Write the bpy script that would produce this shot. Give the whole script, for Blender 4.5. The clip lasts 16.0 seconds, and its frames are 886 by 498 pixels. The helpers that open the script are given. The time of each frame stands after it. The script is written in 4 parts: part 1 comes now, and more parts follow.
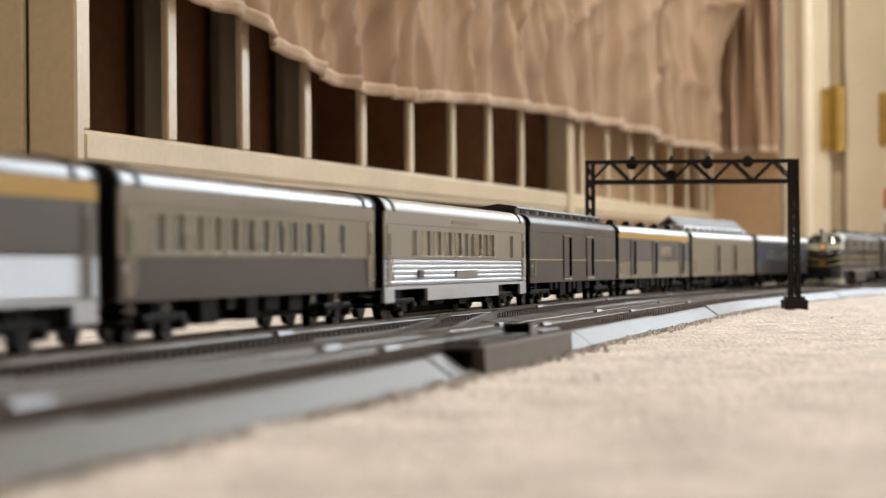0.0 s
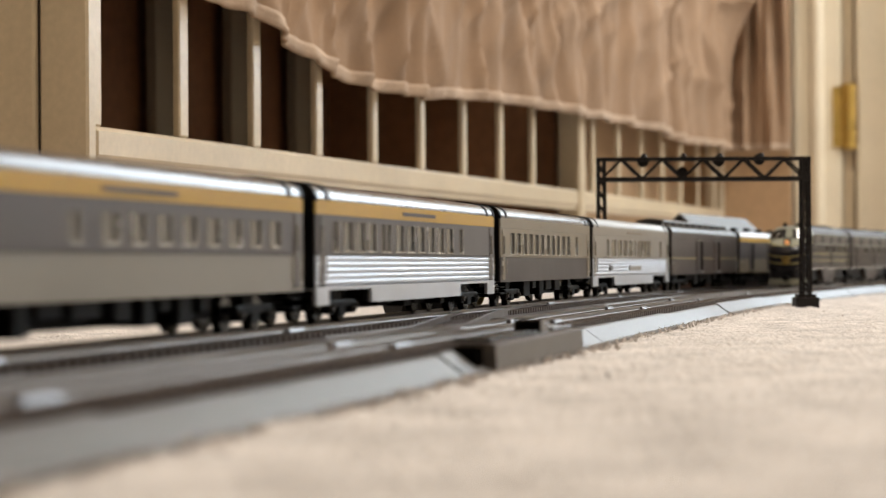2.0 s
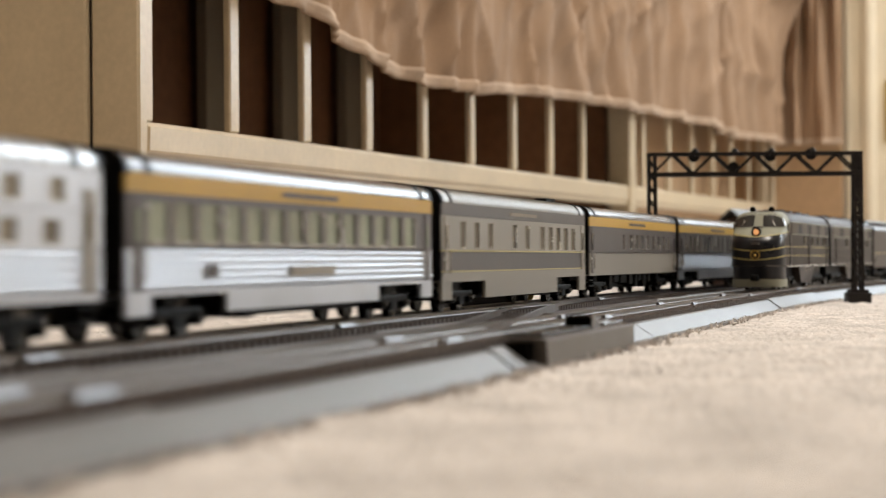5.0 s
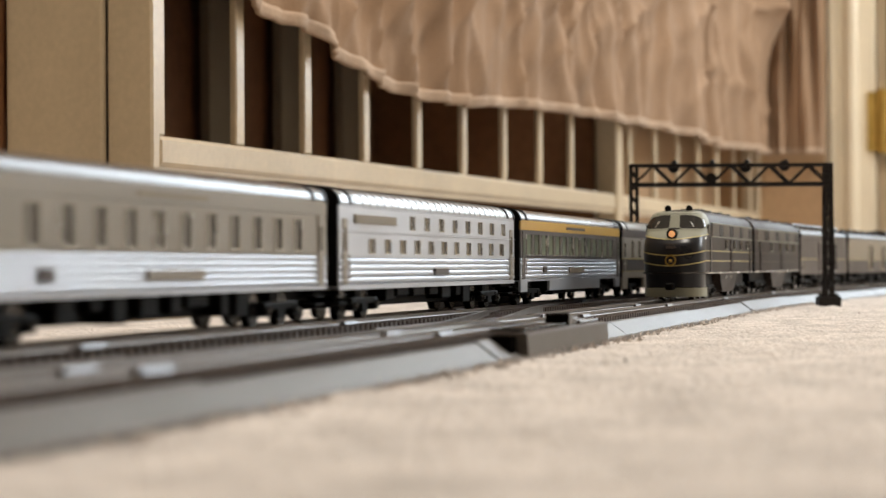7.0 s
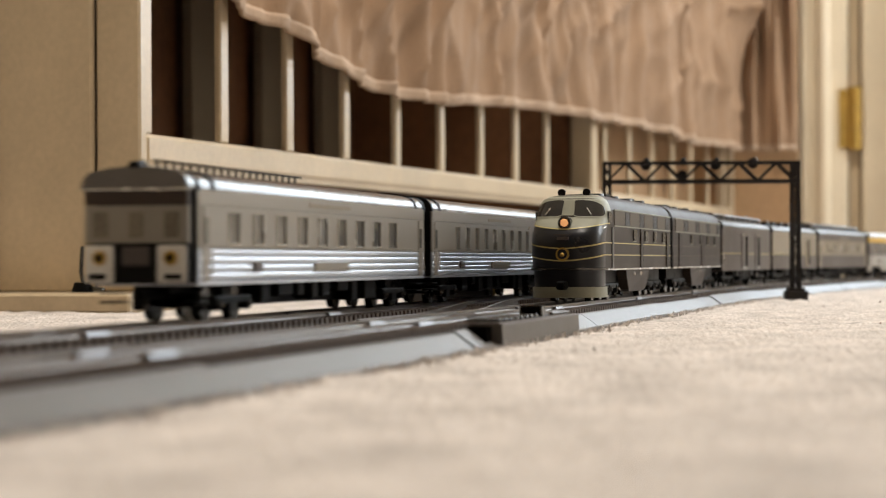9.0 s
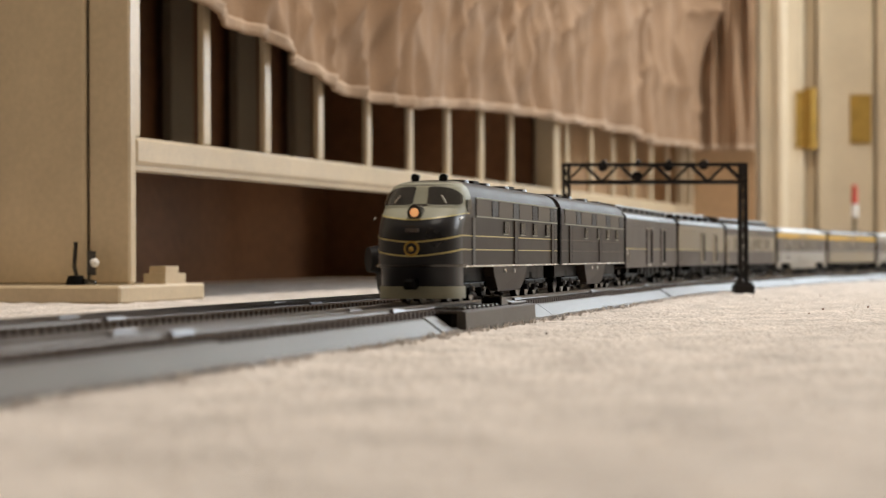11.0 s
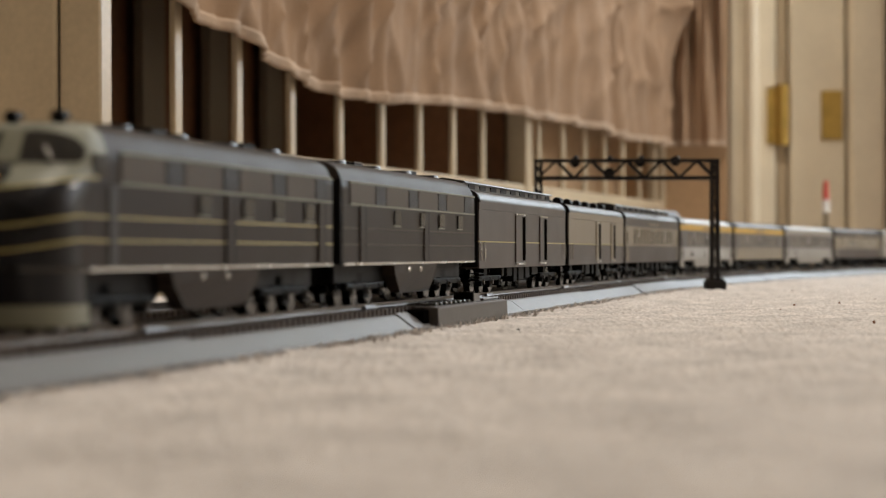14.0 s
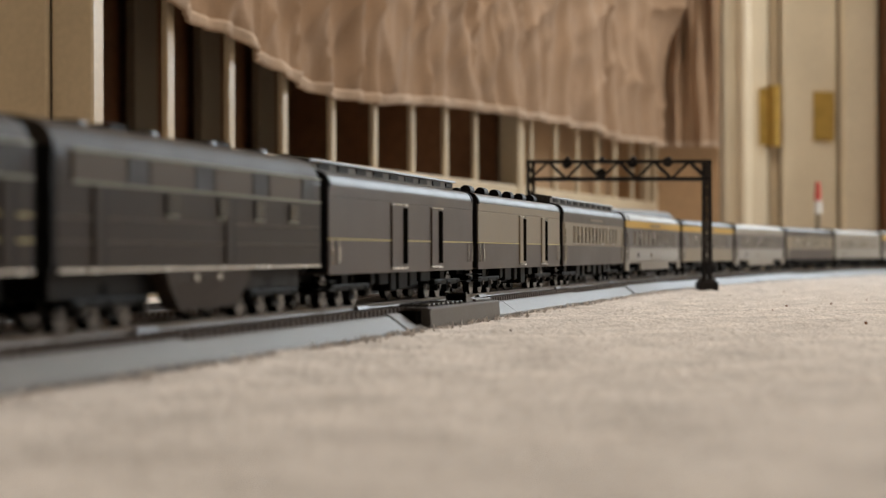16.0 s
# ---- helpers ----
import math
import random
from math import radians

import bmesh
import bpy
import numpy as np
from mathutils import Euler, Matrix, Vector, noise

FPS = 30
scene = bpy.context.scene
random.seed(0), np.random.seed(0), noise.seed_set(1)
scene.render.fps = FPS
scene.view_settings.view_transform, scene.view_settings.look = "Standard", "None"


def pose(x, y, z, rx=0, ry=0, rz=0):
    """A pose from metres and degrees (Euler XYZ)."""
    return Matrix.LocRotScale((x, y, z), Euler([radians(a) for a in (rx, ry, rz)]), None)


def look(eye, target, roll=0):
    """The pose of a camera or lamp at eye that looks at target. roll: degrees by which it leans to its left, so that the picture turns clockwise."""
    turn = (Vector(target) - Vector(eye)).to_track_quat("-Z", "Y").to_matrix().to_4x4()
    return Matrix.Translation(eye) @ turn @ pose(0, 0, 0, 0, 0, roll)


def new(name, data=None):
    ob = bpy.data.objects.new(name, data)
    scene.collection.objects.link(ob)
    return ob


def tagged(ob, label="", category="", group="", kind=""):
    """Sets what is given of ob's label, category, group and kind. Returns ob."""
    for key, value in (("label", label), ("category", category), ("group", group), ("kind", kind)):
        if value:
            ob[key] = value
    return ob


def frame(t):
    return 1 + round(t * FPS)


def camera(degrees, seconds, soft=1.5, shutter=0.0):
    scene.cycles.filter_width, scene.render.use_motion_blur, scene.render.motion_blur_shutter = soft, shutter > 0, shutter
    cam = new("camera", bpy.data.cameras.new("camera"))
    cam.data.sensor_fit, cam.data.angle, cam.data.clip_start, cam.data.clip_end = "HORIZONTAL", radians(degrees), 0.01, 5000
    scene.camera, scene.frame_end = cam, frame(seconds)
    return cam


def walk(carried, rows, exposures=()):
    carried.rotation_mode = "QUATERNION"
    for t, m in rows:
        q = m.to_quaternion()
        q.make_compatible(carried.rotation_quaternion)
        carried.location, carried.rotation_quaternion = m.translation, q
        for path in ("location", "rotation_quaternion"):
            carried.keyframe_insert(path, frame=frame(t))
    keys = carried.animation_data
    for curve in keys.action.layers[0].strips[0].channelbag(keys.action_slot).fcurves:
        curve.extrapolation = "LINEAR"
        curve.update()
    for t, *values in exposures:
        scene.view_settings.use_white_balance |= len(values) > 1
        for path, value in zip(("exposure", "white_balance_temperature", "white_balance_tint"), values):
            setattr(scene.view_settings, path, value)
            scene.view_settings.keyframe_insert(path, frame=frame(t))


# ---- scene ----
PATH = (
    (0.0, -0.0009, 0.0486, 0.0306, -0.268, 0.512, 0.443),
    (0.5, -0.0009, 0.0486, 0.0306, -0.160, 0.522, 0.393),
    (1.0, -0.0009, 0.0486, 0.0306, -0.064, 0.513, 0.444),
    (1.5, -0.0009, 0.0486, 0.0306, -0.017, 0.479, 0.369),
    (2.0, -0.0009, 0.0486, 0.0306, 0.034, 0.435, 0.355),
    (2.5, -0.0009, 0.0486, 0.0306, 0.079, 0.383, 0.315),
    (3.0, -0.0009, 0.0486, 0.0306, 0.121, 0.345, 0.301),
    (3.5, -0.0009, 0.0486, 0.0306, 0.134, 0.310, 0.334),
    (4.0, -0.0009, 0.0486, 0.0306, 0.177, 0.268, 0.342),
    (4.5, -0.0013, 0.0488, 0.0306, 0.393, 0.324, 0.328),
    (5.0, -0.0013, 0.0489, 0.0306, 1.397, 0.314, 0.368),
    (5.2, -0.0013, 0.0489, 0.0306, 1.536, 0.314, 0.368),
    (7.3, 0.0007, -0.0370, 0.0296, 1.015, 0.507, 0.281),
    (7.5, 0.0007, -0.0370, 0.0296, 0.798, 0.457, 0.281),
    (8.0, 0.0007, -0.0370, 0.0296, 0.717, 0.401, 0.285),
    (8.2, 0.0007, -0.0370, 0.0296, 0.686, 0.401, 0.285),
    (10.5, -0.0001, -0.1690, 0.0291, 0.062, 0.218, 0.140),
    (11.0, -0.0001, -0.1689, 0.0291, -0.334, 0.233, 0.140),
    (11.5, -0.0001, -0.1688, 0.0291, -0.661, 0.276, 0.140),
    (12.0, -0.0001, -0.1688, 0.0291, -0.806, 0.204, 0.140),
    (12.5, -0.0001, -0.1687, 0.0291, -0.919, 0.149, 0.140),
    (13.0, -0.0001, -0.1687, 0.0291, -0.988, 0.123, 0.140),
    (13.5, -0.0001, -0.1686, 0.0292, -1.051, 0.124, 0.140),
    (14.0, -0.0001, -0.1686, 0.0292, -1.098, 0.116, 0.140),
    (14.5, -0.0001, -0.1686, 0.0292, -1.132, 0.105, 0.140),
    (15.0, -0.0001, -0.1686, 0.0291, -1.158, 0.069, 0.140),
    (15.5, -0.0001, -0.1686, 0.0292, -1.212, 0.154, 0.140),
    (16.0, -0.0001, -0.1685, 0.0292, -1.309, 0.141, 0.140),
)
cam = camera(23.94, 16.0, soft=1.1, shutter=0.5)
cam.data.dof.use_dof = True
cam.data.dof.focus_distance = 1.0
cam.data.dof.aperture_fstop = 18.0
EXPOSURE = ((0.0, 0.12), (5.2, 0.11), (8.2, 0.13), (10.3, 0.22), (11.0, 0.05), (12.0, -0.18), (13.0, -0.25), (14.5, -0.30), (16.0, -0.30))
walk(cam, [(t, pose(x, y, z, 90 + p, r, a)) for t, x, y, z, a, p, r in PATH], EXPOSURE)

# ---- light ----
world = bpy.data.worlds.new("world")
scene.world = world
world.use_nodes = True
wn = world.node_tree
sky = wn.nodes.new("ShaderNodeTexSky")
sky.sky_type, sky.sun_disc = "NISHITA", False
sky.sun_elevation, sky.sun_rotation = radians(35), radians(110)
wn.nodes["Background"].inputs[1].default_value = 0.1
wn.links.new(sky.outputs[0], wn.nodes["Background"].inputs[0])


def area(name, m, sx, sy, watts, color):
    d = bpy.data.lights.new(name, "AREA")
    d.shape, d.size, d.size_y, d.energy, d.color = "RECTANGLE", sx, sy, watts, color
    ob = new(name, d)
    ob.matrix_world = m
    return ob


# daylight in the window opening of the far wall, and a warm ceiling light
area("window_daylight", look((1.42, 3.44, 1.18), (1.42, 0.0, 1.18)), 1.00, 1.56, 36, (0.80, 0.91, 1.0))
area("side_window_daylight", look((2.58, 2.35, 1.25), (0.7, 3.0, 0.4)), 0.5, 1.3, 38, (0.92, 0.96, 1.0))
area("ceiling_light_glow", look((0.35, 1.05, 2.31), (0.35, 1.05, 0)), 0.42, 0.42, 38, (1.0, 0.91, 0.81))


# ---- materials ----
def mat(name, base, rough=0.5, metal=0.0, vary=0.12, scale=60.0, fine=900.0, bump=0.05, dist=0.0004, spec=0.5, tint=None, emit=0.0, island=0.0, obj=0.0):
    """A surface with variation at two scales, and fine relief. scale and fine: features per metre."""
    m = bpy.data.materials.new(name)
    m.use_nodes = True
    nt = m.node_tree
    b = nt.nodes["Principled BSDF"]
    b.inputs["Metallic"].default_value = metal
    b.inputs["Specular IOR Level"].default_value = spec
    tc = nt.nodes.new("ShaderNodeTexCoord")
    n1 = nt.nodes.new("ShaderNodeTexNoise")
    n1.inputs["Scale"].default_value, n1.inputs["Detail"].default_value = scale, 4
    n2 = nt.nodes.new("ShaderNodeTexNoise")
    n2.inputs["Scale"].default_value, n2.inputs["Detail"].default_value = fine, 3
    nt.links.new(tc.outputs["Object"], n1.inputs["Vector"])
    nt.links.new(tc.outputs["Object"], n2.inputs["Vector"])
    add = nt.nodes.new("ShaderNodeMath")
    add.operation = "MULTIPLY_ADD"
    nt.links.new(n2.outputs["Fac"], add.inputs[0])
    add.inputs[1].default_value = 0.5
    nt.links.new(n1.outputs["Fac"], add.inputs[2])
    val = add.outputs[0]
    if island or obj:
        src = nt.nodes.new("ShaderNodeNewGeometry").outputs["Random Per Island"] if island else nt.nodes.new("ShaderNodeObjectInfo").outputs["Random"]
        a2 = nt.nodes.new("ShaderNodeMath")
        a2.operation = "MULTIPLY_ADD"
        nt.links.new(src, a2.inputs[0])
        a2.inputs[1].default_value = island or obj
        nt.links.new(val, a2.inputs[2])
        val = a2.outputs[0]
    ramp = nt.nodes.new("ShaderNodeValToRGB")
    lo = tuple(c * (1 - vary * 1.6) for c in base)
    hi = tuple(min(1, c * (1 + vary)) for c in (tint or base))
    ramp.color_ramp.elements[0].position, ramp.color_ramp.elements[0].color = 0.45, (*lo, 1)
    ramp.color_ramp.elements[1].position, ramp.color_ramp.elements[1].color = 1.05, (*hi, 1)
    nt.links.new(val, ramp.inputs[0])
    nt.links.new(ramp.outputs[0], b.inputs["Base Color"])
    rr = nt.nodes.new("ShaderNodeMapRange")
    rr.inputs["To Min"].default_value, rr.inputs["To Max"].default_value = max(0.02, rough - 0.08), min(1, rough + 0.1)
    nt.links.new(n1.outputs["Fac"], rr.inputs["Value"])
    nt.links.new(rr.outputs[0], b.inputs["Roughness"])
    if bump:
        bp = nt.nodes.new("ShaderNodeBump")
        bp.inputs["Strength"].default_value, bp.inputs["Distance"].default_value = bump, dist
        nt.links.new(n2.outputs["Fac"], bp.inputs["Height"])
        nt.links.new(bp.outputs[0], b.inputs["Normal"])
    if emit:
        b.inputs["Emission Color"].default_value = (*base, 1)
        b.inputs["Emission Strength"].default_value = emit
    return m


CARPET = mat("carpet", (0.63, 0.573, 0.526), 0.95, vary=0.20, scale=34, fine=380, bump=0.9, dist=0.0026, spec=0.1, island=0.08)
WALL = mat("wall_paint", (0.62, 0.53, 0.40), 0.7, vary=0.05, scale=3, fine=200, bump=0.1)
CEIL = mat("ceiling_paint", (0.78, 0.74, 0.66), 0.85, vary=0.03, scale=2, fine=150, bump=0.1)
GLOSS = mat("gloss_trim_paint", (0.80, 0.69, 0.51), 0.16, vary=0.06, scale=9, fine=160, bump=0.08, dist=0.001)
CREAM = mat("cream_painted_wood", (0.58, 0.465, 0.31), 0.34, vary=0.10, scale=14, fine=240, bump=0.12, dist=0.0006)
CRACK = mat("dark_seam", (0.05, 0.035, 0.025), 0.9)
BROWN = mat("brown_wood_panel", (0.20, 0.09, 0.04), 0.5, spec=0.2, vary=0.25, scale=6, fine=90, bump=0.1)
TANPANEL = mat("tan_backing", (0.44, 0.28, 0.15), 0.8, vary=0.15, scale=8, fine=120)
CLOTH = mat("peach_cotton", (0.325, 0.210, 0.130), 0.9, vary=0.12, scale=12, fine=700, bump=0.4, dist=0.0006, spec=0.15)
HEM = mat("peach_cotton_hem", (0.44, 0.318, 0.225), 0.9, vary=0.14, scale=40, fine=600, bump=0.5, dist=0.0008, spec=0.15)
BRASS = mat("brass", (0.50, 0.33, 0.09), 0.55, metal=1.0, vary=0.15, scale=60)
ROADBED = mat("grey_plastic_roadbed", (0.150, 0.144, 0.141), 0.40, spec=0.35, vary=0.12, scale=25, fine=900, bump=0.12, dist=0.0006)
BALLAST = mat("dark_track_top", (0.016, 0.013, 0.011), 0.6, vary=0.2, scale=60, spec=0.2)
TIE = mat("dark_plastic_tie", (0.075, 0.056, 0.045), 0.55, spec=0.15, vary=0.2, scale=200, obj=0.2)
RAIL = mat("nickel_rail", (0.125, 0.102, 0.086), 0.34, metal=1.0, vary=0.15, scale=80)
STEELPLATE = mat("joiner_metal", (0.21, 0.21, 0.22), 0.42, metal=1.0)
SWITCH = mat("switch_housing", (0.085, 0.072, 0.063), 0.36, spec=0.3, vary=0.2, scale=70, fine=700, bump=0.15)
BLACK = mat("black_plastic", (0.008, 0.007, 0.007), 0.5, spec=0.08, vary=0.2, scale=120)
OPENING = mat("dark_opening", (0.004, 0.0035, 0.003), 0.95, spec=0.0, vary=0.2, scale=120)
UNDER = mat("underframe_black", (0.0055, 0.005, 0.0047), 0.5, spec=0.04, vary=0.3, scale=150)
GANTRY = mat("gantry_dark_paint", (0.014, 0.011, 0.010), 0.5, spec=0.2, vary=0.25, scale=90)
WHEEL = mat("wheel_metal", (0.07, 0.066, 0.062), 0.24, metal=1.0)
SILVER = mat("silver_fluting", (0.54, 0.56, 0.60), 0.38, metal=0.9, vary=0.06, scale=40)
SILVERROOF = mat("silver_roof", (0.50, 0.51, 0.52), 0.3, metal=0.6, vary=0.08, scale=30)
DKROOF = mat("dark_roof", (0.125, 0.112, 0.105), 0.22, vary=0.12, scale=40, spec=0.5)
GREYROOF = mat("grey_roof", (0.34, 0.33, 0.30), 0.36, vary=0.1, scale=40)
BEIGE = mat("stainless_beige_side", (0.255, 0.222, 0.177), 0.34, metal=0.25, vary=0.06, scale=20)
HEAVYROOF = mat("heavyweight_roof", (0.05, 0.044, 0.041), 0.36, spec=0.3, vary=0.12, scale=40)
SWITCHBED = mat("brown_plastic_switch_bed", (0.070, 0.056, 0.048), 0.40, spec=0.3, vary=0.15, scale=40)
TUSCAN = mat("pullman_brown", (0.050, 0.034, 0.026), 0.36, spec=0.24, vary=0.1, scale=25)
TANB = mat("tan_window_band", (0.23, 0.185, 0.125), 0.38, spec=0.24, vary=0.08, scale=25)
DKGREY = mat("dark_grey_band", (0.085, 0.070, 0.065), 0.38, spec=0.24, vary=0.08, scale=25)
LTGREY = mat("light_grey_side", (0.28, 0.255, 0.215), 0.36, spec=0.25, vary=0.06, scale=25)
ORANGE = mat("orange_letterboard", (0.55, 0.33, 0.055), 0.42, spec=0.15, vary=0.08, scale=25)
YELLOW = mat("yellow_stripe", (0.52, 0.43, 0.17), 0.4, vary=0.08)
BLUE = mat("blue_letterboard", (0.035, 0.05, 0.085), 0.36, vary=0.1, scale=25)
PANE = mat("window_pane", (0.085, 0.075, 0.065), 0.08, vary=0.5, scale=30, bump=0, obj=0.35, tint=(0.20, 0.17, 0.13))
PANELIT = mat("window_pane_pale", (0.115, 0.112, 0.105), 0.08, vary=0.25, scale=40, bump=0, obj=0.4)
PANEGREEN = mat("window_pane_green", (0.22, 0.25, 0.19), 0.08, vary=0.25, scale=40, bump=0, obj=0.4)
FRAMEM = mat("window_frame_metal", (0.72, 0.70, 0.66), 0.25, metal=0.7)
LOCOGREY = mat("locomotive_grey", (0.033, 0.0235, 0.018), 0.36, spec=0.06, vary=0.1, scale=25)
LOCOLIGHT = mat("locomotive_light_grey", (0.29, 0.29, 0.225), 0.5, spec=0.25, vary=0.08, scale=25)
LOCOBLACK = mat("locomotive_black", (0.008, 0.008, 0.011), 0.28, spec=0.3, vary=0.1, scale=25)
GRILLE = mat("grille_dark", (0.028, 0.022, 0.018), 0.5, spec=0.15, vary=0.3, scale=300, fine=2500, bump=0.5)
WINDSCREEN = mat("windscreen_glass", (0.03, 0.027, 0.025), 0.06, bump=0)
LOCOROOF = mat("locomotive_roof", (0.050, 0.040, 0.033), 0.5, spec=0.12, vary=0.12, scale=40)
LOCOGLASS = mat("locomotive_side_glass", (0.006, 0.005, 0.005), 0.22, spec=0.2, bump=0)
UPPERGREY = mat("upper_panel_grey", (0.100, 0.081, 0.063), 0.38, spec=0.06, vary=0.08, scale=25)
LAMPGLOW = mat("headlight_glow", (0.9, 0.42, 0.17), 0.3, emit=0.5)
HUTROOF = mat("grey_roof_sheet", (0.09, 0.086, 0.083), 0.5, vary=0.2, scale=60)
HUTWALL = mat("dark_brown_boards", (0.05, 0.032, 0.025), 0.8, spec=0.1, vary=0.2, scale=50)
RED = mat("red_paint", (0.55, 0.07, 0.05), 0.45)
WHITE = mat("white_paint", (0.78, 0.76, 0.72), 0.45)


# ---- mesh helpers ----
def link(name, bm, material, parent=None, label="", smooth=False):
    me = bpy.data.meshes.new(name)
    bmesh.ops.recalc_face_normals(bm, faces=bm.faces)
    if smooth:
        for f in bm.faces:
            f.smooth = True
    for e in bm.edges:
        if len(e.link_faces) == 2 and e.calc_face_angle(0.0) > 0.7:
            e.smooth = False
    bm.to_mesh(me)
    bm.free()
    me.materials.append(material)
    ob = new(name, me)
    if parent:
        ob.parent = parent
    if label:
        ob["label"] = label
    return ob


def part(name, bm, material, parent, label="", smooth=False):
    return link(name, bm, material, parent, label, smooth)


def box(bm, x0, x1, y0, y1, z0, z1, bev=0.0):
    vs = [bm.verts.new((x, y, z)) for x in (x0, x1) for y in (y0, y1) for z in (z0, z1)]
    fs = [bm.faces.new([vs[i] for i in f]) for f in ((0, 1, 3, 2), (4, 6, 7, 5), (0, 4, 5, 1), (2, 3, 7, 6), (0, 2, 6, 4), (1, 5, 7, 3))]
    if bev:
        es = {e for f in fs for e in f.edges}
        bmesh.ops.bevel(bm, geom=list(es), offset=bev, segments=2, profile=0.6, affect="EDGES")
    return bm


def boxes(*rows, bev=0.0):
    bm = bmesh.new()
    for r in rows:
        b2 = box(bm, *r)
    if bev:
        bmesh.ops.bevel(bm, geom=list(bm.edges), offset=bev, segments=1, affect="EDGES")
    return bm


def cyl(bm, a, b, r0, r1=None, n=12):
    """A capped cylinder or cone from a to b."""
    a, b = Vector(a), Vector(b)
    r1 = r0 if r1 is None else r1
    q = (b - a).to_track_quat("Z", "Y").to_matrix()
    rings = []
    for p, r in ((a, r0), (b, r1)):
        rings.append([bm.verts.new(p + q @ Vector((r * math.cos(k * math.tau / n), r * math.sin(k * math.tau / n), 0))) for k in range(n)])
    for k in range(n):
        bm.faces.new((rings[0][k], rings[0][(k + 1) % n], rings[1][(k + 1) % n], rings[1][k]))
    bm.faces.new(rings[0][::-1])
    bm.faces.new(rings[1])
    return bm


def prism(bm, prof, x0, x1):
    """A profile of (y, z) points carried along x."""
    a = [bm.verts.new((x0, y, z)) for y, z in prof]
    b = [bm.verts.new((x1, y, z)) for y, z in prof]
    n = len(prof)
    for k in range(n):
        bm.faces.new((a[k], a[(k + 1) % n], b[(k + 1) % n], b[k]))
    bm.faces.new(a[::-1])
    bm.faces.new(b)
    return bm


def thing(name, label, category, group="", m=None):
    ob = new(name)
    ob.empty_display_size = 0.01
    tagged(ob, label, category, group)
    if m:
        ob.matrix_world = m
    return ob


# ---- the plan ----
def front_x(y):
    return -0.1695 + 0.2416 * y + 0.08 * max(0.0, y - 1.2) ** 2


def make_table(off):
    """Arc length along a track against its place: a straight, an easy bend, then a loop back through the room."""
    pts, ways = [], []
    for y in np.linspace(-3.0, 3.0, 1201):
        sl = 0.2416 + 0.16 * max(0.0, y - 1.2)
        pts.append((front_x(y), y))
        ways.append(math.atan2(1, sl))
    x, y, a, r = *pts[-1], ways[-1], 0.55
    cx, cy = x + r * math.sin(a), y - r * math.cos(a)
    for k in range(1, 121):
        b = a - (a + math.pi / 2) * k / 120
        pts.append((cx - r * math.sin(b), cy + r * math.cos(b)))
        ways.append(b)
    for k in range(1, 200):
        pts.append((cx + r, cy - 0.025 * k))
        ways.append(-math.pi / 2)
    pts, ways = np.array(pts), np.array(ways)
    pts = pts + off * np.stack([np.sin(ways), -np.cos(ways)], 1)
    seg = np.hypot(*np.diff(pts, axis=0).T)
    s = np.concatenate(([0], np.cumsum(seg)))
    i0 = int(np.argmin(np.abs(pts[:1000, 1])))
    return s - s[i0], pts


TAB_FRONT = make_table(0.0)
TAB_BACK = make_table(-0.068)


def on_track(tab, s):
    return float(np.interp(s, tab[0], tab[1][:, 0])), float(np.interp(s, tab[0], tab[1][:, 1]))


RAILTOP = 0.0105


def seat(tab, s, half):
    """Pose of a car whose middle is at s, its x axis along the track away from the camera, bogies at +-half."""
    a, b = on_track(tab, s - half), on_track(tab, s + half)
    return pose((a[0] + b[0]) / 2, (a[1] + b[1]) / 2, RAILTOP, 0, 0, math.degrees(math.atan2(b[1] - a[1], b[0] - a[0])))


# ---- room ----
def setting(name, bm, material, label, smooth=False):
    ob = link(name, bm, material, None, "", smooth)
    return tagged(ob, label, "", "", "structure")


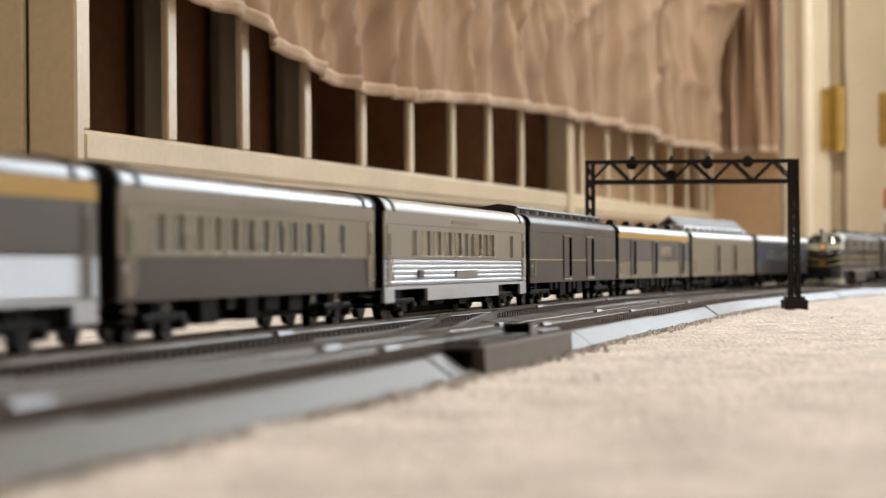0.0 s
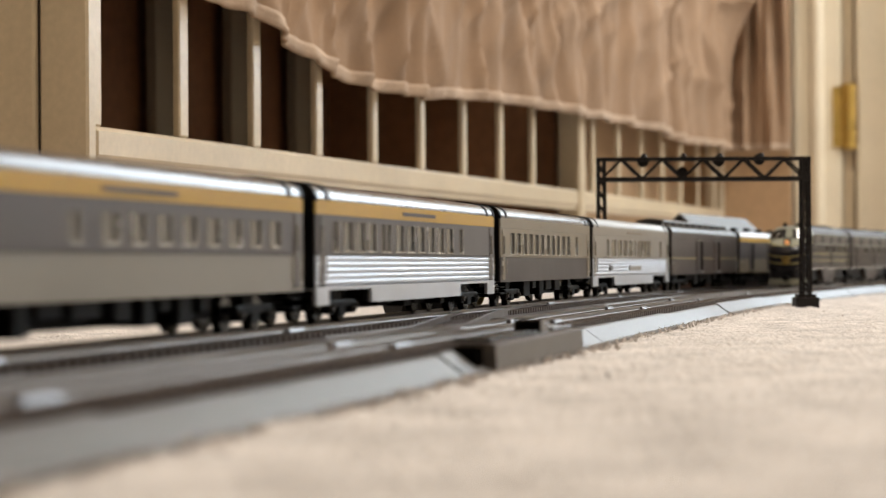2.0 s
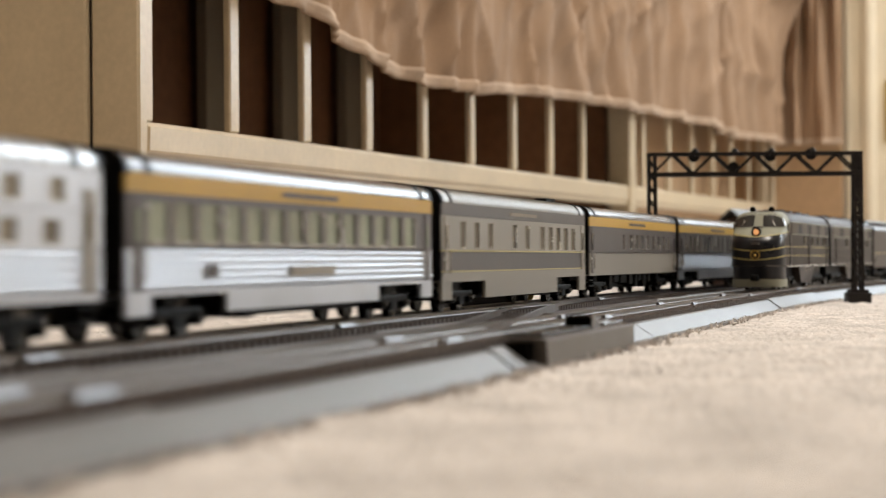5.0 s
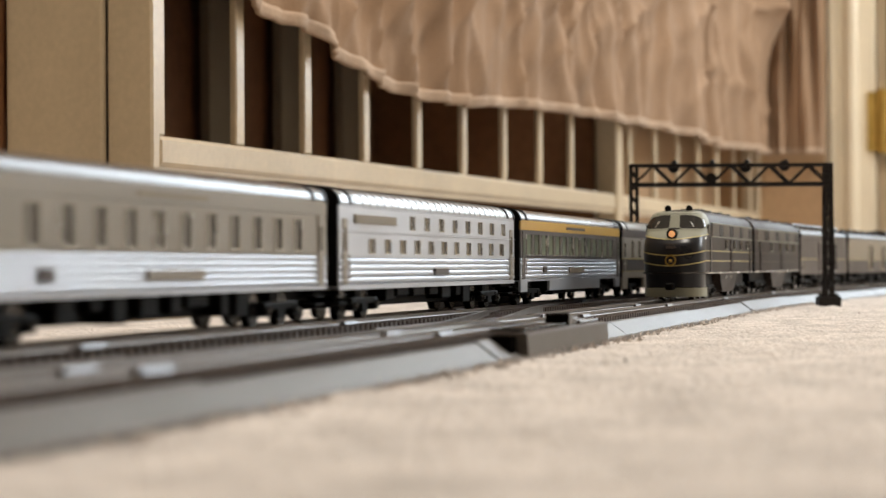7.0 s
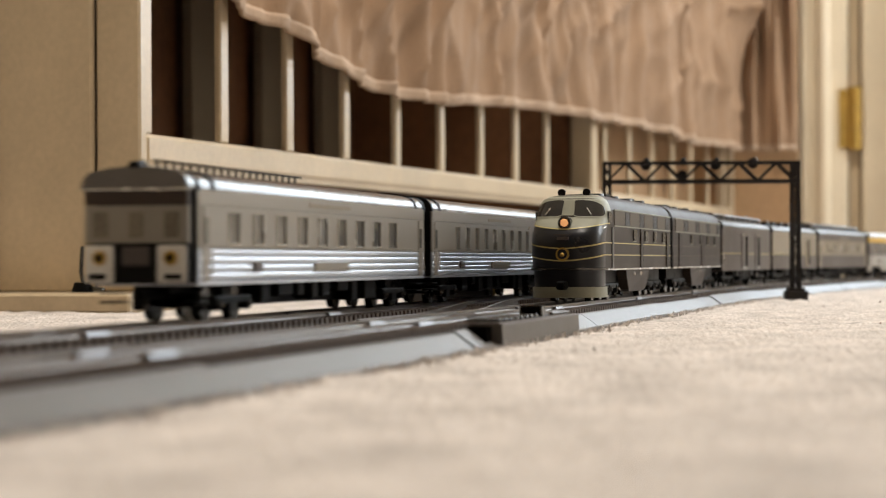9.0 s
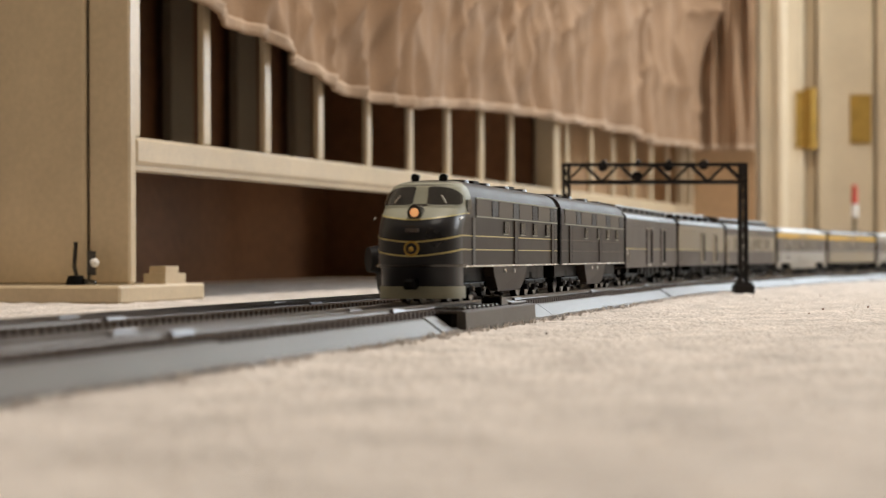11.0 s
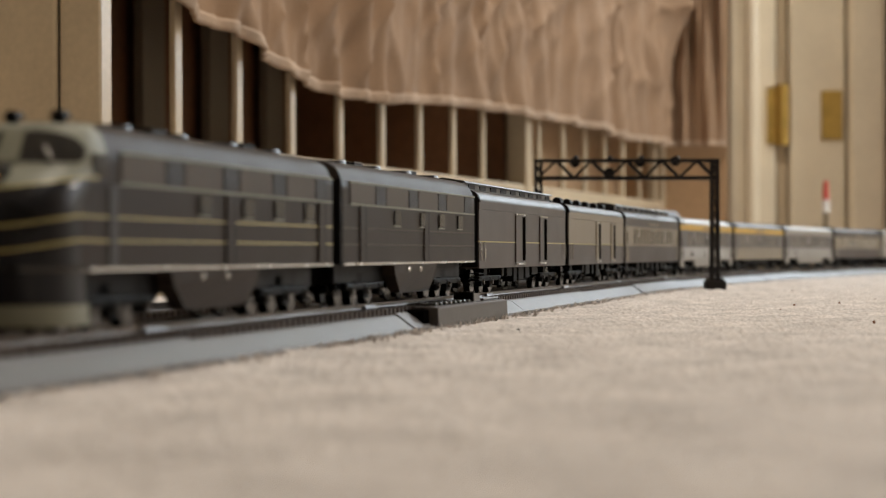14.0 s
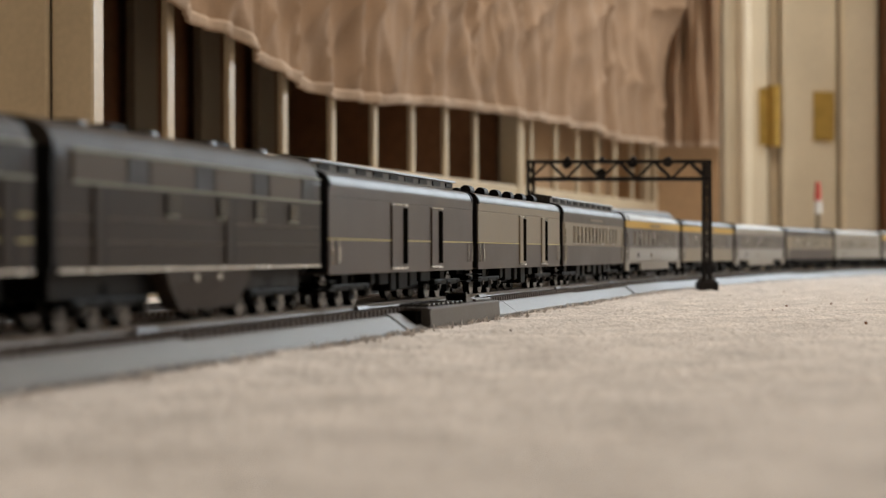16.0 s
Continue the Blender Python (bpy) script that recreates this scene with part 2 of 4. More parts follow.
def room():
    n = 150
    # carpet: fine grid in the part that the tracks cross, flat sheet around it
    x0, x1, y0, y1, step = -0.36, 0.84, -0.24, 2.6, 0.005
    nx, ny = int((x1 - x0) / step), int((y1 - y0) / step)
    gx, gy = np.meshgrid(np.linspace(x0, x1, nx), np.linspace(y0, y1, ny), indexing="ij")
    rng = np.random.default_rng(4)
    z = rng.normal(0, 0.00042, gx.shape)
    coarse = rng.normal(0, 1, (nx // 5 + 2, ny // 5 + 2))
    z += 0.00025 * coarse[(np.arange(nx) // 5)][:, (np.arange(ny) // 5)]
    k = np.minimum.reduce([np.arange(nx)[:, None] + 0 * gx, (nx - 1 - np.arange(nx))[:, None] + 0 * gx, np.arange(ny)[None, :] + 0 * gx, (ny - 1 - np.arange(ny))[None, :] + 0 * gx])
    z *= np.clip(k / 6, 0, 1)
    verts = np.stack([gx.ravel(), gy.ravel(), z.ravel()], 1)
    idx = np.arange(nx * ny).reshape(nx, ny)
    quads = np.stack([idx[:-1, :-1].ravel(), idx[1:, :-1].ravel(), idx[1:, 1:].ravel(), idx[:-1, 1:].ravel()], 1)
    big = [(-1.6, -3.2), (2.6, -3.2), (2.6, 6.2), (-1.6, 6.2), (x0, y0), (x1, y0), (x1, y1), (x0, y1)]
    nv = len(verts)
    verts = verts.tolist() + [(x, y, 0.0) for x, y in big]
    quads = quads.tolist() + [[nv + a for a in f] for f in ((0, 1, 5, 4), (1, 2, 6, 5), (2, 3, 7, 6), (3, 0, 4, 7))]
    me = bpy.data.meshes.new("floor")
    me.from_pydata(verts, [], quads)
    me.polygons.foreach_set("use_smooth", [True] * len(quads))
    me.materials.append(CARPET)
    tagged(new("floor", me), "beige short-pile carpet with loose fibres and crumbs", "floor", "", "structure")
    setting("wall_west", boxes((-1.7, -1.6, -3.3, 6.3, 0, 2.4)), WALL, "plain beige painted wall")
    setting("wall_south", boxes((-1.6, 2.6, -3.3, -3.2, 0, 2.4)), WALL, "plain beige painted wall")
    setting("wall_end", boxes((-1.6, 2.6, 6.2, 6.3, 0, 2.4)), WALL, "plain beige painted wall")
    setting("wall_east", boxes((2.6, 2.7, -3.3, 2.07, 0, 2.4), (2.6, 2.7, 2.63, 6.3, 0, 2.4), (2.6, 2.7, 2.07, 2.63, 0, 0.57), (2.6, 2.7, 2.07, 2.63, 1.93, 2.4)), WALL, "plain beige painted wall with a narrow window")
    w2 = thing("window_2", "narrow white-framed window in the side wall", "window")
    w2["kind"] = "structure"
    part("window_frame", boxes((2.61, 2.66, 2.07, 2.10, 0.57, 1.93), (2.61, 2.66, 2.60, 2.63, 0.57, 1.93), (2.61, 2.66, 2.10, 2.60, 0.57, 0.60), (2.61, 2.66, 2.10, 2.60, 1.90, 1.93)), WHITE, w2)
    setting("ceiling", boxes((-1.7, 2.7, -3.3, 6.3, 2.4, 2.5)), CEIL, "plain off-white ceiling")
    # wall across the far end with a tall window
    setting("wall_north", boxes((0.60, 0.90, 3.46, 3.56, 0, 2.4), (0.90, 1.94, 3.46, 3.56, 0, 0.36), (0.90, 1.94, 3.46, 3.56, 2.0, 2.4), (1.94, 2.6, 3.46, 3.56, 0, 2.4)), WALL, "beige painted wall with a tall low-silled window")
    w = thing("window_1", "tall white-framed window with a low sill", "window")
    w["kind"] = "structure"
    part("window_frame", boxes((0.90, 0.925, 3.47, 3.53, 0.36, 2.0), (1.915, 1.94, 3.47, 3.53, 0.36, 2.0), (0.925, 1.915, 3.47, 3.53, 0.36, 0.39), (0.925, 1.915, 3.47, 3.53, 1.97, 2.0)), WHITE, w)
    part("window_sill", boxes((0.905, 1.96, 3.40, 3.435, 0.335, 0.358), bev=0.004), WHITE, w)
    lamp = thing("ceiling_light", "round warm ceiling light fixed under the ceiling", "lamp")
    part("base_plate", cyl(bmesh.new(), (0.35, 1.05, 2.4), (0.35, 1.05, 2.35), 0.2, 0.2, 32), WHITE, lamp)


def carpet_pile():
    """Loose tufts that stand up from the carpet, denser along the roadbed's edge."""
    rng = np.random.default_rng(11)
    verts, faces = [], []

    def tuft(x, y, h, lean):
        a = rng.uniform(0, math.tau)
        w = rng.uniform(0.0004, 0.0011)
        dx, dy = w * math.cos(a), w * math.sin(a)
        l = rng.uniform(0, math.tau)
        i = len(verts)
        verts.extend([(x - dx, y - dy, -0.0005), (x + dx, y + dy, -0.0005), (x - dy, y + dx, -0.0005), (x + lean * math.cos(l), y + lean * math.sin(l), h)])
        faces.extend([(i, i + 1, i + 3), (i + 1, i + 2, i + 3), (i + 2, i, i + 3)])

    for _ in range(1500):
        y = rng.uniform(0.2, 1.7)
        x = front_x(y) + 0.0285 + abs(rng.normal(0, 0.003))
        tuft(x, y, rng.uniform(0.0006, 0.0028), rng.uniform(0, 0.004))
    me = bpy.data.meshes.new("carpet_pile")
    me.from_pydata(verts, [], faces)
    me.materials.append(CARPET)
    tagged(new("carpet_pile", me), "short beige tufts standing up from the carpet", "carpet", "", "stuff")


def door_end():
    """The casing, the hinged door's edge and the dark cupboard beyond, at the far end of the carpet."""
    d = thing("door_1", "cream gloss door jamb and door edge with brass hinges", "door")
    d["kind"] = "structure"
    part("casing", boxes((0.56, 0.640, 3.40, 3.457, 0, 2.06), bev=0.006), GLOSS, d)
    part("bead", cyl(bmesh.new(), (0.598, 3.398, 0), (0.598, 3.398, 2.05), 0.012, 0.012, 14), GLOSS, d, smooth=True)
    # the jamb's shade is put into its colour: darker cream, not the gloss
    part("jamb", boxes((0.645, 0.661, 3.42, 3.56, 0, 2.05)), CREAM, d, "jamb edge, its shade put in a darker cream")
    part("door_leaf", boxes((0.664, 0.760, 3.405, 3.45, 0.012, 2.03), bev=0.004), GLOSS, d)
    part("door_edge", boxes((0.764, 0.829, 3.39, 3.45, 0.012, 2.03), bev=0.008), GLOSS, d)
    h = part("hinge", boxes((0.718, 0.754, 3.398, 3.404, 0.222, 0.306), bev=0.001), BRASS, d, "brass hinge plate")
    bm = bmesh.new()
    for k in range(3):
        cyl(bm, (0.650, 3.398, 0.212 + k * 0.035), (0.650, 3.398, 0.2465 + k * 0.035), 0.012, 0.012, 14)
    box(bm, 0.624, 0.640, 3.396, 3.402, 0.215, 0.312)
    part("hinge_knuckle", bm, BRASS, d, "brass hinge barrel", True)
    c = thing("bookcase", "narrow dark brown wooden shelves beside the door edge", "bookcase")
    part("back", boxes((0.834, 0.898, 3.44, 3.456, 0, 0.62)), BROWN, c)
    for x in (0.834, 0.888):
        part("side", boxes((x, x + 0.01, 3.30, 3.4395, 0, 0.62), bev=0.0015), BROWN, c)
    for k in range(5):
        part("shelf", boxes((0.8445, 0.8875, 3.302, 3.4395, 0.02 + 0.145 * k, 0.035 + 0.145 * k)), BROWN, c)
    p = thing("striped_pole", "thin wooden pole with red and white tip on a base", "pole")
    part("base", cyl(bmesh.new(), (0.668, 3.12, 0), (0.668, 3.12, 0.012), 0.018, 0.016, 16), CREAM, p)
    part("shaft", cyl(bmesh.new(), (0.668, 3.12, 0.012), (0.668, 3.12, 0.092), 0.0042, 0.0042, 10), TANB, p)
    part("white_band", cyl(bmesh.new(), (0.668, 3.12, 0.092), (0.668, 3.12, 0.112), 0.0062, 0.0062, 10), WHITE, p, "white band")
    part("red_tip", cyl(bmesh.new(), (0.668, 3.12, 0.112), (0.668, 3.12, 0.142), 0.0055, 0.004, 10), RED, p, "red tip")


CRIB = pose(-0.197, 1.21, 0, 0, -0.17, math.degrees(math.atan2(0.959, 0.283)))  # x along the side, y to the back, z up


def crib():
    c = thing("crib", "cream-painted slatted wooden crib side with dark inside", "crib", m=CRIB)
    P = lambda name, bm, m, label="", smooth=False: part(name, bm, m, c, label, smooth)
    # end post and end board face the camera
    P("post", boxes((0.001, 0.012, 0.002, 0.032, 0.012, 0.62), bev=0.0015), CREAM)
    P("end_board", boxes((-0.003, 0.008, 0.0331, 0.098, 0.012, 0.62), bev=0.0012), CREAM)
    P("seam", boxes((0.002, 0.006, 0.0321, 0.0330, 0.012, 0.62)), CRACK, "dark worn crack between the boards")
    P("end_panel", boxes((-0.008, 0.01, 0.1, 0.5, 0.012, 0.62)), BROWN, "dark reddish panel")
    P("plinth", boxes((-0.045, 0.095, -0.012, 0.13, 0.0, 0.0115), bev=0.0015), CREAM, "worn wooden base board")
    P("foot_block", boxes((0.045, 0.08, -0.004, 0.012, 0.0115, 0.0185), (0.05, 0.072, -0.002, 0.01, 0.0185, 0.0235)), CREAM)
    P("caster", cyl(bmesh.new(), (-0.022, 0.030, 0.012), (-0.022, 0.030, 0.018), 0.007, 0.005, 14), UNDER)
    P("caster_plate", boxes((-0.0135, -0.0125, 0.020, 0.026, 0.018, 0.034)), WHEEL)
    bm = bmesh.new()
    bmesh.ops.create_uvsphere(bm, u_segments=12, v_segments=8, radius=0.0030)
    bmesh.ops.translate(bm, verts=bm.verts, vec=(-0.016, 0.0195, 0.0262))
    P("knob", bm, WHITE, "white plastic knob", True)
    bm = bmesh.new()
    pts = [(-0.0145, 0.0335, 0.04), (-0.015, 0.0345, 0.024), (-0.018, 0.031, 0.0155), (-0.024, 0.022, 0.0145), (-0.026, 0.014, 0.0135)]
    for a, b in zip(pts, pts[1:]):
        cyl(bm, a, b, 0.0014, 0.0014, 8)
    P("bent_wire", bm, WHEEL, "bent grey metal wire")
    bays = ((0.012, 1.235), (1.265, 2.27))
    for a, b in bays:
        P("bottom_rail", boxes((a, b, 0.002, 0.022, 0.0915, 0.110), bev=0.0026), CREAM)
        P("rail_lip", boxes((a, b, 0.0045, 0.02, 0.088, 0.0913)), CREAM)
        P("top_rail", boxes((a, b, 0.002, 0.026, 0.56, 0.6), bev=0.003), CREAM)
    P("middle_post", boxes((1.236, 1.264, 0.0, 0.026, 0.0, 0.62), bev=0.002), CREAM)
    P("far_post", boxes((2.271, 2.284, 0.0, 0.03, 0.0, 0.62), bev=0.002), CREAM)
    xs = [0.016, 0.139, 0.262, 0.386, 0.516, 0.645, 0.776, 0.907, 1.037] + [1.325 + 0.147 * k for k in range(7)]
    for k, x in enumerate(xs):
        P("slat", boxes((x - 0.008, x + 0.006, 0.0035, 0.0085, 0.1102, 0.5598), bev=0.0010), CREAM)
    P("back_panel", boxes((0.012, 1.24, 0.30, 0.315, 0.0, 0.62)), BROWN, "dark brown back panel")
    # lighter tan than the near panel: the far bay's glow painted in
    P("far_bay_panel", boxes((1.27, 2.283, 0.075, 0.085, 0.0, 0.62)), TANPANEL, "far bay back panel, tan for the light inside")
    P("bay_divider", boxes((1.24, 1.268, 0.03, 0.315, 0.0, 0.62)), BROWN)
    # rear slats are cream too; the tan stands for the shade inside
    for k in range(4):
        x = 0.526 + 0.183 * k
        P("inner_slat", boxes((x, x + 0.058, 0.280, 0.2895, 0.125, 0.4995)), TANB, "cream slat of the rear side, tan for shade")
    P("far_panel", boxes((2.285, 2.300, -0.105, 0.2995, 0.0, 0.62)), TANPANEL)
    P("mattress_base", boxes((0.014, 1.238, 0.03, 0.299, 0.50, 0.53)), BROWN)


def blanket():
    """Cotton sheet that hangs over the crib side, crumpled, its hem rising and falling."""
    hem_s = (0.01, 0.08, 0.142, 0.212, 0.295, 0.388, 0.479, 0.581, 0.713, 0.907, 1.144, 1.439, 1.817, 2.318, 3.015, 3.7)
    hem_z = (0.232, 0.210, 0.197, 0.193, 0.181, 0.169, 0.166, 0.167, 0.177, 0.186, 0.191, 0.200, 0.200, 0.210, 0.229, 0.246)
    top = 0.615
    ns, nz = 420, 60
    rng = random.Random(5)
    folds, c = [], 0.12
    while c < 2.25:
        folds.append((c, rng.uniform(0.007, 0.020), rng.uniform(0.004, 0.034) * (0.6 + 0.25 * c), rng.uniform(-0.6, 0.3)))
        c += rng.uniform(0.020, 0.052) * (1 + 0.8 * c)

    def out(s, z, u):
        d = 0.003
        for c, w, a, lean in folds:
            q = (s - c - lean * (z - 0.3)) / (w * (1 + 0.8 * s))
            if abs(q) < 3:
                d += a * math.exp(-q * q) * (1.0 - 0.50 * u)
        d += 0.004 * noise.noise(Vector((s * 14, z * 9, 1.0))) + 0.0022 * noise.noise(Vector((s * 40, z * 30, 4.0)))
        d += 0.0012 * noise.noise(Vector((s * 90, z * 60, 9.0)))
        d += 0.0032 * max(0.0, u - 0.72) / 0.28 * noise.noise(Vector((s * 75 / (1 + 0.5 * s), z * 8, 3.0)))
        k = 1 / (1 + 0.8 * s)
        d += (0.006 + 0.016 * min(1, 1.6 - 1.6 * u)) * (1 - abs(noise.noise(Vector((s * 26 * k + z * 3, z * 2.2, 2.0))))) ** 6
        d += (0.003 + 0.013 * min(1, 1.6 - 1.6 * u)) * (1 - abs(noise.noise(Vector((s * 34 * k - z * 12, z * 7, 7.0))))) ** 7
        return -max(d, 0.003)

    def grid(name, u0, u1, rows, lift, material, label):
        bm = bmesh.new()
        vs = []
        for i in range(ns + 1):
            run = 0.02 + (2.37 - 0.02) * (i / ns) ** 1.15
            s, turn = min(run, 2.262), max(0.0, run - 2.262)  # past the end post the sheet turns across
            hz = float(np.interp(s, hem_s, hem_z)) - 0.003 * s + 0.0015 * noise.noise(Vector((s * 25, 0, 0)))
            col = []
            for j in range(rows + 1):
                u = u0 + (u1 - u0) * j / rows
                z = hz + (top - hz) * u
                wave = 0.010 * math.sin(turn * 150 + 9 * z) + 0.006 * math.sin(turn * 310 + 2) if turn else 0.0
                col.append(bm.verts.new((s - (lift if turn else 0.0) - min(1.0, turn / 0.02) * (0.014 + wave), out(s, z, 1 - u) * (1 - min(1.0, turn / 0.05)) - turn - (0.0 if turn else lift), z)))
            vs.append(col)
        for i in range(ns):
            for j in range(rows):
                bm.faces.new((vs[i][j], vs[i + 1][j], vs[i + 1][j + 1], vs[i][j + 1]))
        ob = link(name, bm, material, None, label, True)
        mod = ob.modifiers.new("cloth", "SOLIDIFY")
        mod.thickness = 0.0016
        return ob

    b = thing("sheet", "crumpled peach cotton sheet hung over the crib side", "sheet", m=CRIB)
    cloth = grid("cloth", 0.0, 1.0, nz, 0.0, CLOTH, "")
    cloth.parent = b
    hem = grid("hem", 0.0, 0.022, 3, 0.0018, HEM, "stitched hem")
    hem.parent = b


def track(name, tab, label, s0, s1, seg=0.2286):
    """A track of snap-together lengths: roadbed, ties and two rails."""
    t = thing(name, label, "track")
    t["kind"] = "structure"
    prof = ((-0.0288, -0.001), (0.0288, -0.001), (0.0288, 0.0010), (0.0268, 0.0014), (0.0200, 0.0064), (0.0188, 0.0068), (-0.0188, 0.0068), (-0.0200, 0.0064), (-0.0268, 0.0014), (-0.0288, 0.0010))

    def frame_at(s):
        a, b = on_track(tab, s - 0.002), on_track(tab, s + 0.002)
        d = Vector((b[0] - a[0], b[1] - a[1], 0)).normalized()
        return Vector(((a[0] + b[0]) / 2, (a[1] + b[1]) / 2, 0)), d, Vector((d.y, -d.x, 0))

    def sweep(bm, prof, a, b, n):
        rings = []
        for k in range(n + 1):
            c, d, r = frame_at(a + (b - a) * k / n)
            rings.append([bm.verts.new(c + r * y + Vector((0, 0, z))) for y, z in prof])
        m = len(prof)
        for k in range(n):
            for i in range(m):
                bm.faces.new((rings[k][i], rings[k][(i + 1) % m], rings[k + 1][(i + 1) % m], rings[k + 1][i]))
        bm.faces.new(rings[0])
        bm.faces.new(rings[-1][::-1])

    s, k = s0, 0
    while s < s1 - 0.01:
        e = min(s + seg, s1)
        bm = bmesh.new()
        dz = 0.0004 * math.sin(k * 2.4)
        sweep(bm, [(y, z + dz) for y, z in prof], s + 0.0005, e - 0.0005, 8)
        part("roadbed", bm, ROADBED, t)
        bm = bmesh.new()
        sweep(bm, [(-0.0180, 0.0060 + dz), (0.0180, 0.0060 + dz), (0.0180, 0.0072 + dz), (-0.0180, 0.0072 + dz)], s + 0.0005, e - 0.0005, 8)
        part("track_top", bm, BALLAST, t, "dark brown track top")
        for side in (-1, 1):
            bm = bmesh.new()
            y = side * 0.0083
            w = 0.0008
            sweep(bm, [(y - w, 0.0084), (y + w, 0.0084), (y + 0.0005, 0.0092), (y + w * 0.7, 0.0097), (y + w * 0.6, RAILTOP), (y - w * 0.6, RAILTOP), (y - w * 0.7, 0.0097), (y - 0.0005, 0.0092)], s, e, 8)
            part("rail", bm, RAIL, t)
            bm = bmesh.new()
            sweep(bm, [(y - 0.0022, 0.0083), (y + 0.0022, 0.0083), (y + 0.0016, 0.0099), (y - 0.0016, 0.0099)], s - 0.008, s + 0.008, 2)
            part("rail_joiner", bm, STEELPLATE, t)
        s, k = e, k + 1
    # ties: the nearest as pieces, the rest joined
    box_me = bpy.data.meshes.new("tie")
    bm = bmesh.new()
    box(bm, -0.0017, 0.0017, -0.0186, 0.0186, 0.0062, 0.0088)
    bmesh.ops.recalc_face_normals(bm, faces=bm.faces)
    bm.to_mesh(box_me)
    bm.free()
    box_me.materials.append(TIE)
    verts, faces = [], []
    n = 0
    for i in range(int((s1 - s0) / 0.0062)):
        s = s0 + 0.0031 + i * 0.0062
        c, d, r = frame_at(s)
        if 0.3 < s < 2.1 and n < 290:
            o = new("tie", box_me)
            o.parent = t
            o.matrix_local = pose(c.x, c.y, 0, 0, 0, math.degrees(math.atan2(d.y, d.x)))
            n += 1
        else:
            j = len(verts)
            for a in (-0.0018, 0.0018):
                for b in (-0.0182, 0.0182):
                    for z in (0.0066, 0.0088):
                        p = c + d * a + r * b
                        verts.append((p.x, p.y, z))
            faces.extend([[j + q for q in f] for f in ((0, 1, 3, 2), (4, 6, 7, 5), (0, 4, 5, 1), (2, 3, 7, 6), (1, 5, 7, 3))])
    me = bpy.data.meshes.new("distant_ties")
    me.from_pydata(verts, [], faces)
    me.materials.append(TIE)
    o = new("distant_ties", me)
    o.parent = t
    tagged(o, "", "", "", "stuff")


def turnout():
    """The switch of the front track: its machine housing, filler plate and crossover rails between the tracks."""
    a = on_track(TAB_FRONT, 0.735)
    m = seat(TAB_FRONT, 0.735, 0.05)
    m.translation.z = 0
    t = thing("track_switch", "dark metallic switch machine housing on the track's edge", "track switch", m=m)
    bm = bmesh.new()
    prof = ((-0.0298, -0.001), (-0.0135, -0.001), (-0.0135, 0.0086), (-0.0278, 0.0086), (-0.0292, 0.0080))
    prism(bm, prof, -0.078, 0.064)
    part("housing", bm, SWITCH, t)
    for k in range(8):
        part("rib", boxes((-0.070 + k * 0.0088, -0.0665 + k * 0.0088, -0.0268, -0.0150, 0.0087, 0.0099), bev=0.0003), WHEEL, t)
    for k in range(3):
        part("cover_bar", boxes((0.026, 0.060, -0.0262 + k * 0.0042, -0.0238 + k * 0.0042, 0.0087, 0.0098), bev=0.0003), SWITCH, t)
    bm = bmesh.new()
    vs = [bm.verts.new(v) for v in ((0.004, -0.0262, 0.0087), (0.004, -0.0186, 0.0087), (0.004, -0.0186, 0.0126), (0.004, -0.0262, 0.0126), (0.024, -0.0252, 0.0087), (0.024, -0.0196, 0.0087), (0.024, -0.0196, 0.0100), (0.024, -0.0252, 0.0100))]
    for f in ((3, 2, 1, 0), (4, 5, 6, 7), (0, 1, 5, 4), (1, 2, 6, 5), (2, 3, 7, 6), (3, 0, 4, 7)):
        bm.faces.new([vs[q] for q in f])
    lever = part("lever_box", bm, SWITCH, t)
    part("lever_face", boxes((0.0022, 0.0038, -0.0268, -0.0180, 0.0088, 0.0095), (0.0022, 0.0038, -0.0268, -0.0180, 0.0124, 0.0131), (0.0022, 0.0038, -0.0268, -0.0261, 0.0095, 0.0124), (0.0022, 0.0038, -0.0187, -0.0180, 0.0095, 0.0124)), WHEEL, lever, "bright square rim")
    part("lever_hole", boxes((0.0030, 0.0038, -0.0261, -0.0187, 0.0095, 0.0124)), OPENING, lever, "square black hole")
    part("end_gap", boxes((-0.087, -0.0785, -0.0258, -0.0190, 0.0010, 0.0076)), OPENING, t, "dark gap beside the roadbed's end")
    # a pale metal strip stands in for the highlight along the housing's edge
    part("edge_highlight", boxes((-0.078, 0.064, -0.0297, -0.0289, 0.0078, 0.0084)), STEELPLATE, t, "bright strip for the highlight on the front edge")
    p = thing("crossover_plate", "grey plastic roadbed between the two tracks", "track")
    p["kind"] = "structure"
    p.matrix_world = m
    bm = bmesh.new()
    vs = [bm.verts.new(v) for z in (-0.003, 0.0066) for v in ((-0.33, 0.018, z), (0.30, 0.018, z), (0.62, 0.05, z), (-0.02, 0.05, z))]
    for f in ((0, 1, 2, 3), (7, 6, 5, 4), (0, 4, 5, 1), (1, 5, 6, 2), (2, 6, 7, 3), (3, 7, 4, 0)):
        bm.faces.new([vs[i] for i in f])
    part("plate", bm, SWITCHBED, p, "brown plastic bed between the tracks")
    for off in (-0.0083, 0.0083):
        bm = bmesh.new()
        n = 16
        prev = None
        for k in range(n + 1):
            u = k / n
            x = -0.16 + 0.62 * u
            y = off + 0.068 * (3 * u * u - 2 * u ** 3)
            ring = [bm.verts.new((x, y + dy, z)) for dy, z in ((-0.0007, 0.0068), (0.0007, 0.0068), (0.0006, RAILTOP - 0.0004), (-0.0006, RAILTOP - 0.0004))]
